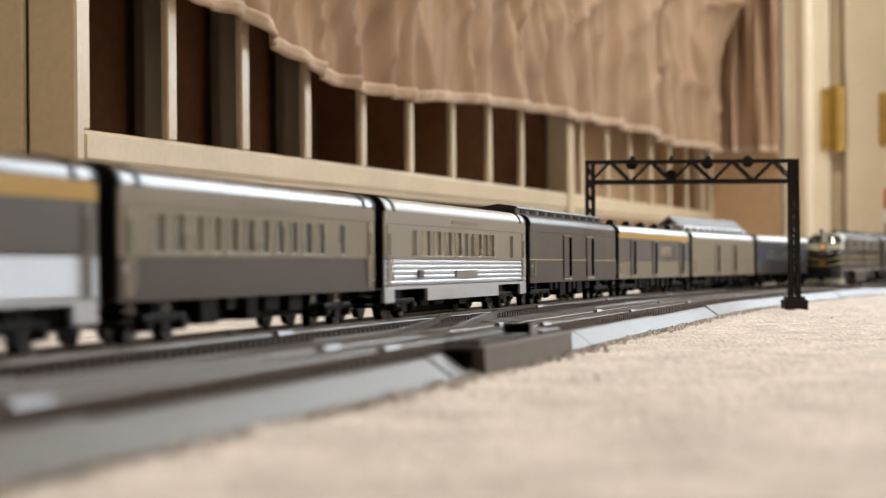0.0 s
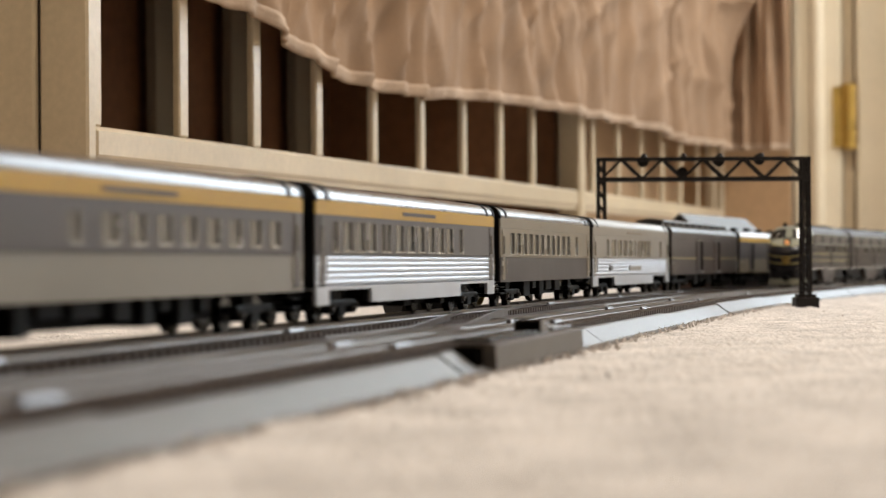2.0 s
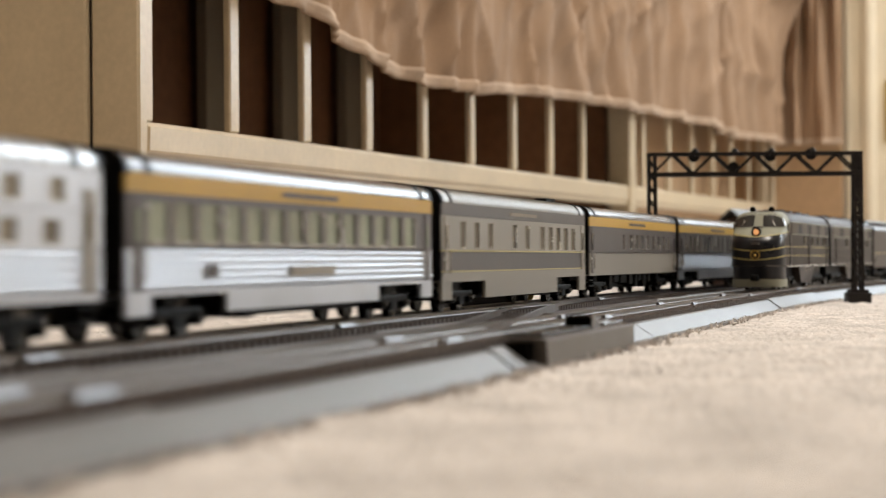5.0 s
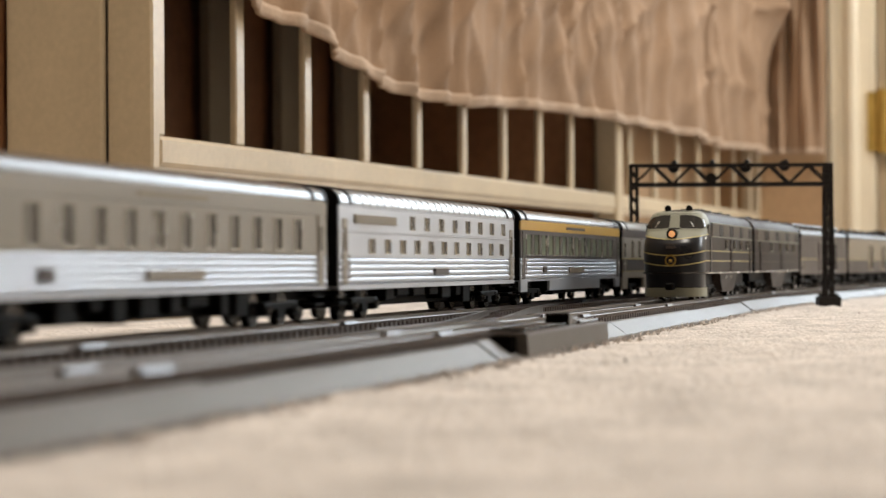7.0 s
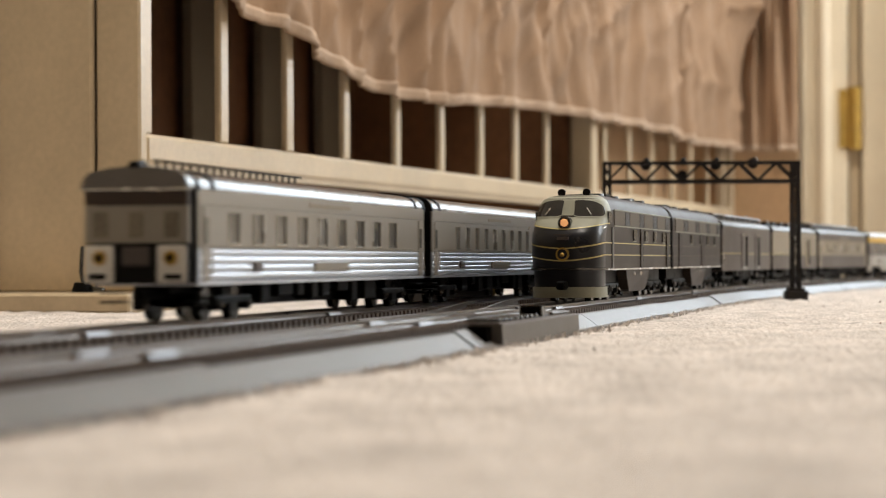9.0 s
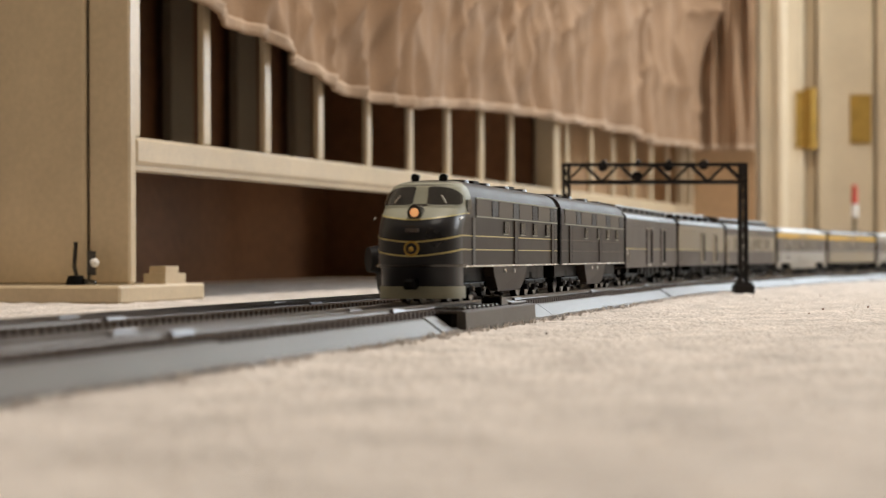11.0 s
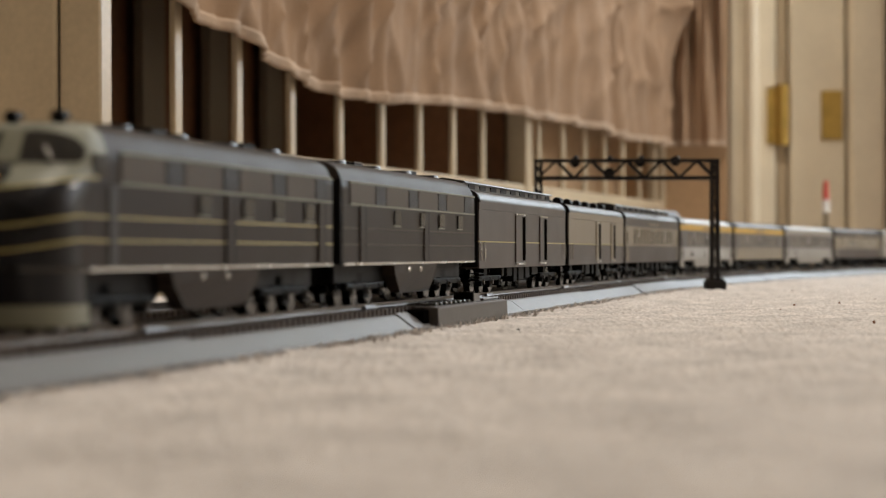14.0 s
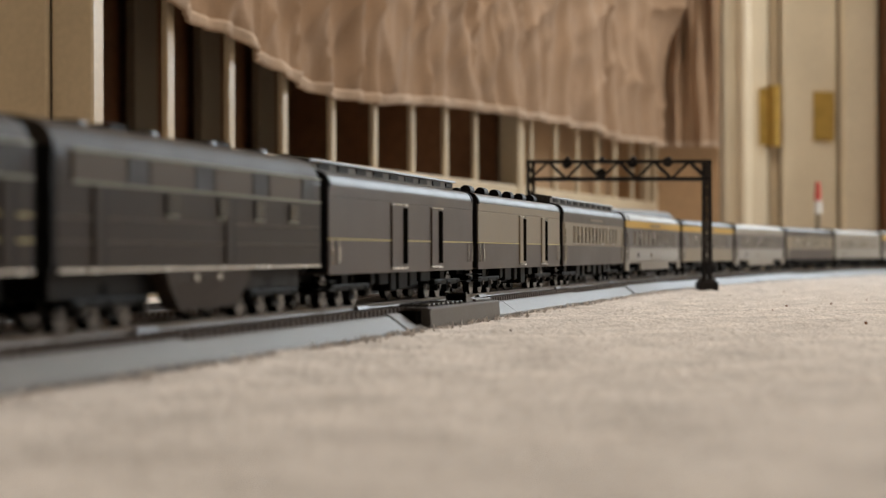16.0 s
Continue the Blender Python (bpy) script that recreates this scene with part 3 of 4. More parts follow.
            if prev:
                for i in range(4):
                    bm.faces.new((prev[i], prev[(i + 1) % 4], ring[(i + 1) % 4], ring[i]))
            else:
                bm.faces.new(ring)
            prev = ring
        bm.faces.new(prev[::-1])
        part("rail", bm, RAIL, p)
    for k in range(60):
        u = k / 59
        x, y = -0.14 + 0.58 * u, 0.068 * (3 * u * u - 2 * u ** 3)
        if 0.02 < y < 0.048:
            part("tie", boxes((x - 0.0015, x + 0.0015, y - 0.0155, y + 0.0155, 0.0067, 0.0078)), TIE, p)


def bar(bm, a, b, r):
    """A square bar from a to b."""
    a, b = Vector(a), Vector(b)
    q = (b - a).to_track_quat("Z", "Y").to_matrix()
    rings = [[bm.verts.new(p + q @ Vector((r * x, r * y, 0))) for x, y in ((-1, -1), (1, -1), (1, 1), (-1, 1))] for p in (a, b)]
    for k in range(4):
        bm.faces.new((rings[0][k], rings[0][(k + 1) % 4], rings[1][(k + 1) % 4], rings[1][k]))
    bm.faces.new(rings[0][::-1])
    bm.faces.new(rings[1])


def signal_gantry():
    g = thing("signal_gantry", "black lattice signal bridge spanning both model tracks", "signal bridge")
    g.matrix_world = pose(0.2465, 1.48, 0, 0, 0, 180)  # x to the far post
    W, H, D = 0.1395, 0.102, 0.012
    for x in (0.0, W):
        bm = bmesh.new()
        box(bm, x - 0.008, x + 0.008, -0.009, 0.009, -0.002, 0.007, 0.001)
        box(bm, x - 0.0062, x + 0.0062, -0.007, 0.007, 0.007, 0.009)
        part("footing", bm, GANTRY, g)
        bm = bmesh.new()
        for dy in (-D / 2, D / 2):
            for dx in (-0.0028, 0.0028):
                bar(bm, (x + dx * 0.9, dy, 0.008), (x + dx * 0.7, dy, H), 0.0009)
        z = 0.010
        k = 0
        while z < H - 0.008:
            for dx in (-0.0026, 0.0026):
                sgn = 1 if k % 2 else -1
                bar(bm, (x + dx, -sgn * D / 2, z), (x + dx, sgn * D / 2, z + 0.009), 0.0005)
            for dy in (-D / 2, D / 2):
                bar(bm, (x - 0.0028, dy, z), (x + 0.0028, dy, z + 0.009), 0.0005)
            z += 0.009
            k += 1
        part("post", bm, GANTRY, g)
    bm = bmesh.new()
    z0, z1 = H - 0.0135, H
    for dy in (-D / 2, D / 2):
        for z in (z0, z1):
            bar(bm, (-0.003, dy, z), (W + 0.003, dy, z), 0.0011)
        n = 10
        for k in range(n):
            xa, xb = W * k / n, W * (k + 1) / n
            up = k % 2 == 0
            bar(bm, (xa, dy, z0 if up else z1), (xb, dy, z1 if up else z0), 0.0007)
    part("truss", bm, GANTRY, g)
    part("walkway", boxes((-0.002, W + 0.002, -D / 2, D / 2, z0 - 0.0018, z0 - 0.0008)), GANTRY, g)
    for k in range(11):
        x = W * k / 10
        bm = bmesh.new()
        bar(bm, (x, -D / 2, z1), (x, D / 2, z1), 0.0006)
        part("cross_tie", bm, GANTRY, g)
    for x, hz in ((0.03, 0.003), (0.058, 0.002), (0.083, -0.006), (0.110, 0.002)):
        s = part("signal_head", cyl(bmesh.new(), (x, -0.0095, z1 - 0.003 + hz), (x, -0.0065, z1 - 0.003 + hz), 0.0040, 0.0040, 16), GANTRY, g)
        for j in range(3):
            a = j * 2.09
            part("lens_hood", cyl(bmesh.new(), (x + 0.0026 * math.cos(a), -0.0095, z1 - 0.003 + hz + 0.0026 * math.sin(a)), (x + 0.0026 * math.cos(a), -0.0125, z1 - 0.003 + hz + 0.0026 * math.sin(a)), 0.0011, 0.0013, 8), GANTRY, s)
        part("finial", cyl(bmesh.new(), (x, 0, z1), (x, 0, z1 + 0.004), 0.003, 0.0012, 8), GANTRY, g)


def station():
    """A small trackside building with a long grey roof and a dark gable."""
    m = seat(TAB_BACK, 2.13, 0.1)
    m.translation.z = 0
    st = thing("station_building", "small dark model station with a long grey gable roof", "model building", m=m @ pose(0, 0.056, 0))
    L, W, hw, hp = 0.26, 0.027, 0.053, 0.074
    part("wall", boxes((-L / 2, L / 2, -W + 0.004, W - 0.004, 0, hw)), HUTWALL, st)
    bm = bmesh.new()
    prism(bm, ((-W + 0.004, hw), (W - 0.004, hw), (0, hp - 0.003)), -L / 2, L / 2)
    part("gable", bm, HUTWALL, st)
    for sgn in (-1, 1):
        bm = bmesh.new()
        prism(bm, ((0, hp), (sgn * W, hw - 0.003), (sgn * W, hw - 0.0012), (0, hp + 0.0022)), -L / 2 - 0.008, L / 2 + 0.008)
        part("roof", bm, HUTROOF, st)
    for k in range(5):
        part("window", boxes((-0.12 + k * 0.055, -0.098 + k * 0.055, -W + 0.0025, -W + 0.0042, 0.018, 0.042)), PANE, st)


def floor_bits():
    n = thing("dark_cylinder", "dark round plastic thing lying under the crib rail", "clutter", m=pose(-0.002, 1.16, 0.0, 0, 0, 20))
    bm = bmesh.new()
    cyl(bm, (-0.028, 0, 0.021), (0.012, 0, 0.021), 0.0205, 0.0195, 20)
    cyl(bm, (-0.04, 0, 0.028), (-0.028, 0, 0.028), 0.008, 0.010, 14)
    part("barrel", bm, BLACK, n, smooth=True)
    part("cap", cyl(bmesh.new(), (0.012, 0, 0.021), (0.020, 0, 0.021), 0.016, 0.013, 20), BRASS, n, "dull golden cap")
    rng = random.Random(3)
    for k in range(13):
        y = rng.uniform(0.5, 1.7)
        x = front_x(y) + rng.uniform(0.035, 0.12 + 0.25 * y)
        if k == 0:
            x, y = 0.043, 0.612
        bm = bmesh.new()
        r = rng.uniform(0.0004, 0.0008)
        bmesh.ops.create_icosphere(bm, subdivisions=1, radius=r)
        for v in bm.verts:
            v.co *= rng.uniform(0.6, 1.2)
        o = link("crumb", bm, CRACK if k == 0 else BROWN)
        o.matrix_world = pose(x, y, 0.0006)
        tagged(o, "tiny dark crumb lying on the carpet", "crumb", "crumbs on the carpet")


# ---- rolling stock: x along the car, z up from the rail, sides at y = +-HW ----
HW = 0.0172


def truck_for(parent, x, axles=2):
    """A bogie with its side frames and wheels."""
    L = 0.017 if axles == 2 else 0.026
    bm = bmesh.new()
    for sy in (-1, 1):
        y0, y1 = sorted((sy * 0.0118, sy * 0.0145))
        box(bm, x - L, x + L, y0, y1, 0.0058, 0.0082, 0.0006)
        for k in range(axles):
            ax = x + (k - (axles - 1) / 2) * (1.62 * L / max(1, axles - 1))
            box(bm, ax - 0.0024, ax + 0.0024, sy * 0.0132 - 0.0016, sy * 0.0132 + 0.0016, 0.0034, 0.0078, 0.0005)
        box(bm, x - 0.0035, x + 0.0035, sy * 0.0134 - 0.0012, sy * 0.0134 + 0.0012, 0.0028, 0.0062)
    box(bm, x - 0.004, x + 0.004, -0.012, 0.012, 0.0075, 0.0115)
    t = part("truck", bm, UNDER, parent)
    for k in range(axles):
        for sy in (-1, 1):
            jx = x + (k - (axles - 1) / 2) * (1.62 * L / max(1, axles - 1))
            part("journal_cap", cyl(bmesh.new(), (jx, sy * 0.0144, 0.0054), (jx, sy * 0.0158, 0.0054), 0.0015, 0.0010, 8), WHEEL, t)
        ax = x + (k - (axles - 1) / 2) * (1.62 * L / max(1, axles - 1))
        bm = bmesh.new()
        for sy in (-1, 1):
            cyl(bm, (ax, sy * 0.0074, 0.0056), (ax, sy * 0.0098, 0.0056), 0.0056, 0.0056, 18)
            cyl(bm, (ax, sy * 0.0070, 0.0056), (ax, sy * 0.0075, 0.0056), 0.0064, 0.0064, 18)
        cyl(bm, (ax, -0.0074, 0.0056), (ax, 0.0074, 0.0056), 0.0012, 0.0012, 8)
        part("wheelset", bm, WHEEL, t, "shiny metal wheels on an axle")


def roof_prof(z0, z1, hw=HW, n=8):
    """Half of a roof's outline is a rounded shoulder from the eave, then a low crown; mirrored about the middle."""
    r = 0.8 * (z1 - z0)
    right = [(hw, z0 - 0.0004)]
    for k in range(n + 1):
        a = math.radians(75) * k / n
        right.append((hw - r * (1 - math.cos(a)), z0 + r * math.sin(a)))
    y1, zs = right[-1]
    for k in range(1, 6):
        y = y1 * (1 - k / 6)
        right.append((y, zs + (z1 - zs) * (1 - (y / y1) ** 2)))
    return [(-y, z) for y, z in right] + [(0.0, z1)] + right[::-1]


def slab(parent, name, x0, x1, z0, z1, material, hw=HW, label=""):
    return part(name, boxes((x0, x1, -hw, hw, z0, z1)), material, parent, label)


def windowed(parent, name, x0, x1, z0, z1, w0, w1, wins, material, pane, frames=FRAMEM, hw=HW):
    """A side band with real openings, panes set back in them and thin metal frames."""
    bm = bmesh.new()
    th = 0.0012
    cuts = [x0] + [v for w in wins for v in w] + [x1]
    for sy in (-1, 1):
        ya, yb = sorted((sy * hw, sy * (hw - th)))
        box(bm, x0, x1, ya, yb, z0, w0)
        box(bm, x0, x1, ya, yb, w1, z1)
        for k in range(0, len(cuts), 2):
            box(bm, cuts[k], cuts[k + 1], ya, yb, w0, w1)
    box(bm, x0, x0 + th, -hw + th, hw - th, z0, z1)
    box(bm, x1 - th, x1, -hw + th, hw - th, z0, z1)
    part(name, bm, material, parent)
    for a, b in wins:
        for sy in (-1, 1):
            ya, yb = sorted((sy * (hw - 0.0005), sy * (hw - 0.0011)))
            part("window_pane", boxes((a, b, ya, yb, w0, w1)), pane, parent)
        if frames:
            bm = bmesh.new()
            f = 0.0005
            for sy in (-1,):
                ya, yb = sorted((sy * (hw - 0.0003), sy * (hw + 0.00025)))
                box(bm, a - f, b + f, ya, yb, w0 - f, w0)
                box(bm, a - f, a, ya, yb, w0, w1)
                box(bm, b, b + f, ya, yb, w0, w1)
            part("window_frame", bm, frames, parent)


def flutes(parent, x0, x1, z0, z1, n, material, hw=HW):
    """Corrugated stainless side: n rounded ribs over a back sheet."""
    d = (z1 - z0) / n
    side = []
    for k in range(n):
        z = z0 + d * (k + 0.5)
        side += [(hw - 0.0002 + 0.00032 * math.cos(q), z + d * 0.49 * math.sin(q)) for q in (-1.57, -0.9, -0.35, 0.35, 0.9, 1.57)]
    bm = prism(bmesh.new(), side + [(-y, z) for y, z in reversed(side)], x0, x1)
    return part("fluted_side", bm, material, parent, "bright corrugated metal side")


def running_gear(c, L, axles=2, seed=1, skirt=None):
    for x in (-L / 2 + 0.040, L / 2 - 0.040):
        truck_for(c, x, axles)
    rng = random.Random(seed)
    part("centre_sill", boxes((-L / 2 + 0.058, L / 2 - 0.058, -0.0075, 0.0075, 0.0045, 0.0121), (-L / 2 + 0.004, -L / 2 + 0.058, -0.006, 0.006, 0.0092, 0.0121), (L / 2 - 0.058, L / 2 - 0.004, -0.006, 0.006, 0.0092, 0.0121)), UNDER, c)
    x = -L / 2 + 0.068
    while x < L / 2 - 0.078:
        w = rng.uniform(0.006, 0.018)
        d = rng.uniform(0.004, 0.0085)
        part("equipment_box", boxes((x, x + w, -0.0145, 0.0145, 0.0120 - d, 0.0121), bev=0.0005), UNDER, c)
        x += w + rng.uniform(0.003, 0.012)
    for sx in (-1, 1):
        x0, x1 = sorted((sx * (L / 2 - 0.0005), sx * (L / 2 + 0.0062)))
        xa, xb = sorted((sx * (L / 2), sx * (L / 2 + 0.0009)))
        part("end_sheet", boxes((xa, xb, -HW + 0.0005, HW - 0.0005, 0.0125, 0.0450)), BLACK, c, "black car end")
        bm = boxes((x0, x1, -0.0095, 0.0095, 0.0125, 0.043), bev=0.0008)
        part("diaphragm", bm, BLACK, c, "black bellows at the car's end")
        part("coupler", boxes((*sorted((sx * (L / 2 - 0.01), sx * (L / 2 + 0.0072))), -0.002, 0.002, 0.0075, 0.0105)), UNDER, c)
        for sy in (-1, 1):
            xs = sorted((sx * (L / 2 - 0.011), sx * (L / 2 - 0.002)))
            ys = sorted((sy * 0.0105, sy * 0.0168))
            part("step", boxes((xs[0], xs[1], ys[0], ys[1], 0.0062, 0.0070), (xs[0], xs[1], ys[0], ys[1], 0.0092, 0.0098)), UNDER, c)
            bm = bmesh.new()
            for dx in (0.0028, 0.0108):
                cyl(bm, (sx * (L / 2 - dx), sy * (HW + 0.0006), 0.0155), (sx * (L / 2 - dx), sy * (HW + 0.0006), 0.0235), 0.00025, 0.00025, 6)
                for z in (0.0155, 0.0235):
                    cyl(bm, (sx * (L / 2 - dx), sy * (HW - 0.0002), z), (sx * (L / 2 - dx), sy * (HW + 0.0006), z), 0.0003, 0.0003, 6)
            part("grab_iron", bm, FRAMEM, c, "bright grab iron")


def end_doors(c, L, z0, z1, frame_mat, pane=PANE):
    for sx in (-1, 1):
        for sy in (-1, 1):
            xs = sorted((sx * (L / 2 - 0.0098), sx * (L / 2 - 0.0040)))
            ys = sorted((sy * (HW - 0.0006), sy * (HW + 0.0003)))
            d = part("vestibule_door", boxes((xs[0], xs[1], ys[0], ys[1], z0, z1)), frame_mat, c)
            ys = sorted((sy * HW, sy * (HW + 0.0005)))
            part("door_window", boxes((xs[0] + 0.0014, xs[1] - 0.0014, ys[0], ys[1], z0 + 0.012, z1 - 0.0035)), pane, d)


def roof_on(c, L, z0, z1, material, clerestory=False, vents=0, caps=True, ribs=0, comb=0):
    bm = bmesh.new()
    prism(bm, roof_prof(z0, z1), -L / 2, L / 2)
    for f in bm.faces:
        f.smooth = len(f.verts) == 4
    part("roof", bm, material, c)
    for sx in (-1, 1):
        x = sx * (L / 2 - 0.0008)
        part("roof_end", prism(bmesh.new(), roof_prof(z0, z1 + 0.0004, HW + 0.0003), x - 0.0012, x + 0.0012), BLACK, c, "black roof end")
    if clerestory:
        bm = bmesh.new()
        prism(bm, ((-0.0088, z1 - 0.0012), (0.0088, z1 - 0.0012), (0.0088, z1 + 0.0026), (0.0, z1 + 0.0042), (-0.0088, z1 + 0.0026)), -L / 2 + 0.004, L / 2 - 0.004)
        part("clerestory", bm, material, c)
        bm = bmesh.new()
        prism(bm, ((-0.0104, z1 + 0.0026), (0.0104, z1 + 0.0026), (0.0098, z1 + 0.0034), (0.0, z1 + 0.005), (-0.0098, z1 + 0.0034)), -L / 2 + 0.003, L / 2 - 0.003)
        part("clerestory_roof", bm, SILVERROOF if material is SILVERROOF else material, c)
        n = int(L / 0.026)
        for k in range(n):
            x = -L / 2 + 0.016 + k * 0.026
            part("clerestory_vent", boxes((x, x + 0.014, -0.0092, 0.0092, z1 + 0.0002, z1 + 0.0022)), BLACK, c)
    for k in range(vents):
        x = -L / 2 + 0.03 + (L - 0.06) * k / max(1, vents - 1)
        for sy in (-1, 1):
            bm = bmesh.new()
            cyl(bm, (x - 0.005, sy * 0.006, z1 + 0.0006), (x + 0.005, sy * 0.006, z1 + 0.0006), 0.0026, 0.0026, 10)
            part("roof_vent", bm, BLACK, c)
    if caps:
        for sx in (-1, 1):
            bm = bmesh.new()
            x = sx * (L / 2 - 0.014)
            prism(bm, roof_prof(z0 + 0.0003, z1 + 0.0005, HW + 0.0003), x - 0.0014, x + 0.0014)
            part("roof_band", bm, BLACK, c)
    for k in range(ribs):
        x = -L / 2 + 0.02 + (L - 0.04) * k / max(1, ribs - 1)
        bm = bmesh.new()
        prism(bm, roof_prof(z0 + 0.0002, z1 + 0.0003, HW + 0.0002), x - 0.0006, x + 0.0006)
        part("roof_rib", bm, material, c)
    for k in range(comb):
        x = -L / 2 + 0.02 + 0.0075 * k
        part("antenna_post", boxes((x - 0.0004, x + 0.0004, 0.004, 0.0048, z1 - 0.0015, z1 + 0.0035)), UNDER, c)
    if comb:
        part("antenna_wire", boxes((-L / 2 + 0.018, -L / 2 + 0.02 + 0.0075 * comb, 0.0041, 0.0047, z1 + 0.0033, z1 + 0.004)), UNDER, c)


def even(x0, x1, n, w):
    step = (x1 - x0) / n
    return [(x0 + step * (k + 0.5) - w / 2, x0 + step * (k + 0.5) + w / 2) for k in range(n)]


def coach(label, L, lower, band, board, roof, wins, pane=PANE, fl=0, stripe=None, board_z=0.0372, clere=False, vents=0, axles=2, seed=1, ribs=0, comb=0, skirt=False, plate=True, sill=0.0238, wz=(0.0252, 0.0352), name="passenger_car", bars=True):
    c = thing(name, label, "model train car", "model trains")
    h = L / 2
    if fl:
        flutes(c, -h, h, 0.0132, sill - 0.0004, fl, lower)
        slab(c, "side_sill", -h, h, 0.0118, 0.0130, lower)
    else:
        slab(c, "lower_side", -h, h, 0.0118, sill - 0.0004, lower)
    slab(c, "belt_rail", -h, h, sill - 0.0003, sill + 0.0003, stripe or band, HW + 0.0003)
    windowed(c, "window_band", -h, h, sill + 0.0004, board_z, wz[0], wz[1], wins, band, pane)
    slab(c, "letterboard", -h, h, board_z + 0.0001, 0.0421, board, HW + 0.0001)
    if bars:
        part("lettering_bar", boxes((-0.026, 0.026, -HW - 0.0003, -HW - 0.0001, 0.0389, 0.0403)), TANB if board is not ORANGE else TUSCAN, c, "row of letters too small to read")
    if skirt:
        for x0, x1 in ((-h + 0.068, h - 0.068), (-h, -h + 0.015), (h - 0.015, h)):
            for sy in (-1, 1):
                ys = sorted((sy * (HW - 0.0012), sy * (HW + 0.0001)))
                part("skirt", boxes((x0, x1, ys[0], ys[1], 0.0050 if stripe is YELLOW else 0.0068, 0.0119)), LTGREY if stripe is YELLOW else lower, c)
    if plate and fl:
        part("name_plate", boxes((-0.02, 0.022, -HW - 0.0007, -HW + 0.0002, 0.0158, 0.0188)), BEIGE, c, "plain plate on the fluting")
        part("hatch", boxes((-h + 0.052, -h + 0.060, -HW - 0.0007, -HW + 0.0002, 0.0160, 0.0192)), DKGREY, c)
    end_doors(c, L, 0.0130, 0.0368, band, pane)
    roof_on(c, L, 0.0420, 0.0485, roof, clere, vents, not clere, ribs, comb)
    running_gear(c, L, axles, seed)
    return c


def baggage(label, L, side, roof, doors, lower=None, clere=False, vents=0, line=True, board=None, seed=1, wins=()):
    c = thing("baggage_car", label, "model train car", "model trains")
    h = L / 2
    slab(c, "lower_side", -h, h, 0.0118, 0.0236, lower or side)
    slab(c, "belt_rail", -h, h, 0.0237, 0.0242, YELLOW if line else side, HW + 0.0002)
    if wins:
        windowed(c, "window_band", -h, h, 0.0243, 0.0385, 0.0262, 0.0345, wins, side, PANE, None)
    else:
        slab(c, "upper_side", -h, h, 0.0243, 0.0385, side)
    slab(c, "letterboard", -h, h, 0.0386, 0.0421, board or side, HW + 0.0001)
    part("mark_bar", boxes((-h + 0.012, -h + 0.0145, -HW - 0.0003, -HW - 0.0001, 0.0165, 0.0212)), FRAMEM, c, "small mark too small to read")
    for a, b in doors:
        for sy in (-1, 1):
            ys = sorted((sy * (HW - 0.0002), sy * (HW + 0.0006)))
            d = part("sliding_door", boxes((a, b, ys[0], ys[1], 0.0140, 0.0372), bev=0.0002), side, c)
            e = sorted((sy * HW, sy * (HW + 0.0009)))
            part("door_gap", boxes((b - 0.0074, b - 0.0006, e[0], e[1], 0.0150, 0.0366)), OPENING, d, "dark narrow opening")
            part("door_step", boxes((a, b, e[0], e[1] + 0.0002 * (sy > 0), 0.0130, 0.0138)), FRAMEM, d)
            part("door_hood", boxes((a - 0.001, b + 0.001, e[0], e[1], 0.0374, 0.0380)), FRAMEM, d)
    roof_on(c, L, 0.0420, 0.0480, roof, clere, vents, False)
    running_gear(c, L, 3, seed)
    return c


def slumber(label, L):
    """Sleeping car with two staggered rows of small windows over bright fluting."""
    c = thing("sleeping_car", label, "model train car", "model trains")
    h = L / 2
    flutes(c, -h, h, 0.0132, 0.0225, 4, SILVER)
    slab(c, "side_sill", -h, h, 0.0112, 0.0130, SILVER)
    low = even(-h + 0.03, h - 0.016, 11, 0.0068)
    up = even(-h + 0.085, h - 0.012, 8, 0.0062)
    windowed(c, "lower_window_band", -h, h, 0.0227, 0.0318, 0.0248, 0.0298, low, SILVER, PANE)
    slab(c, "middle_rail", -h, h, 0.0319, 0.0325, SILVER, HW + 0.0004)
    windowed(c, "upper_window_band", -h, h, 0.0326, 0.0410, 0.0342, 0.0392, up, SILVER, PANE)
    slab(c, "letterboard", -h, h, 0.0411, 0.0421, SILVER)
    part("name_plate", boxes((-h + 0.018, -h + 0.072, -HW - 0.0006, -HW + 0.0002, 0.0352, 0.0384)), TANB, c, "plain tan name plate")
    part("number_plate_bar", boxes((-0.01, 0.012, -HW - 0.0008, -HW + 0.0002, 0.0160, 0.0186)), DKGREY, c, "dark plate on the fluting")
    end_doors(c, L, 0.0130, 0.0368, BEIGE)
    roof_on(c, L, 0.0420, 0.0485, SILVERROOF, ribs=26)
    running_gear(c, L, 2, 9)
    return c


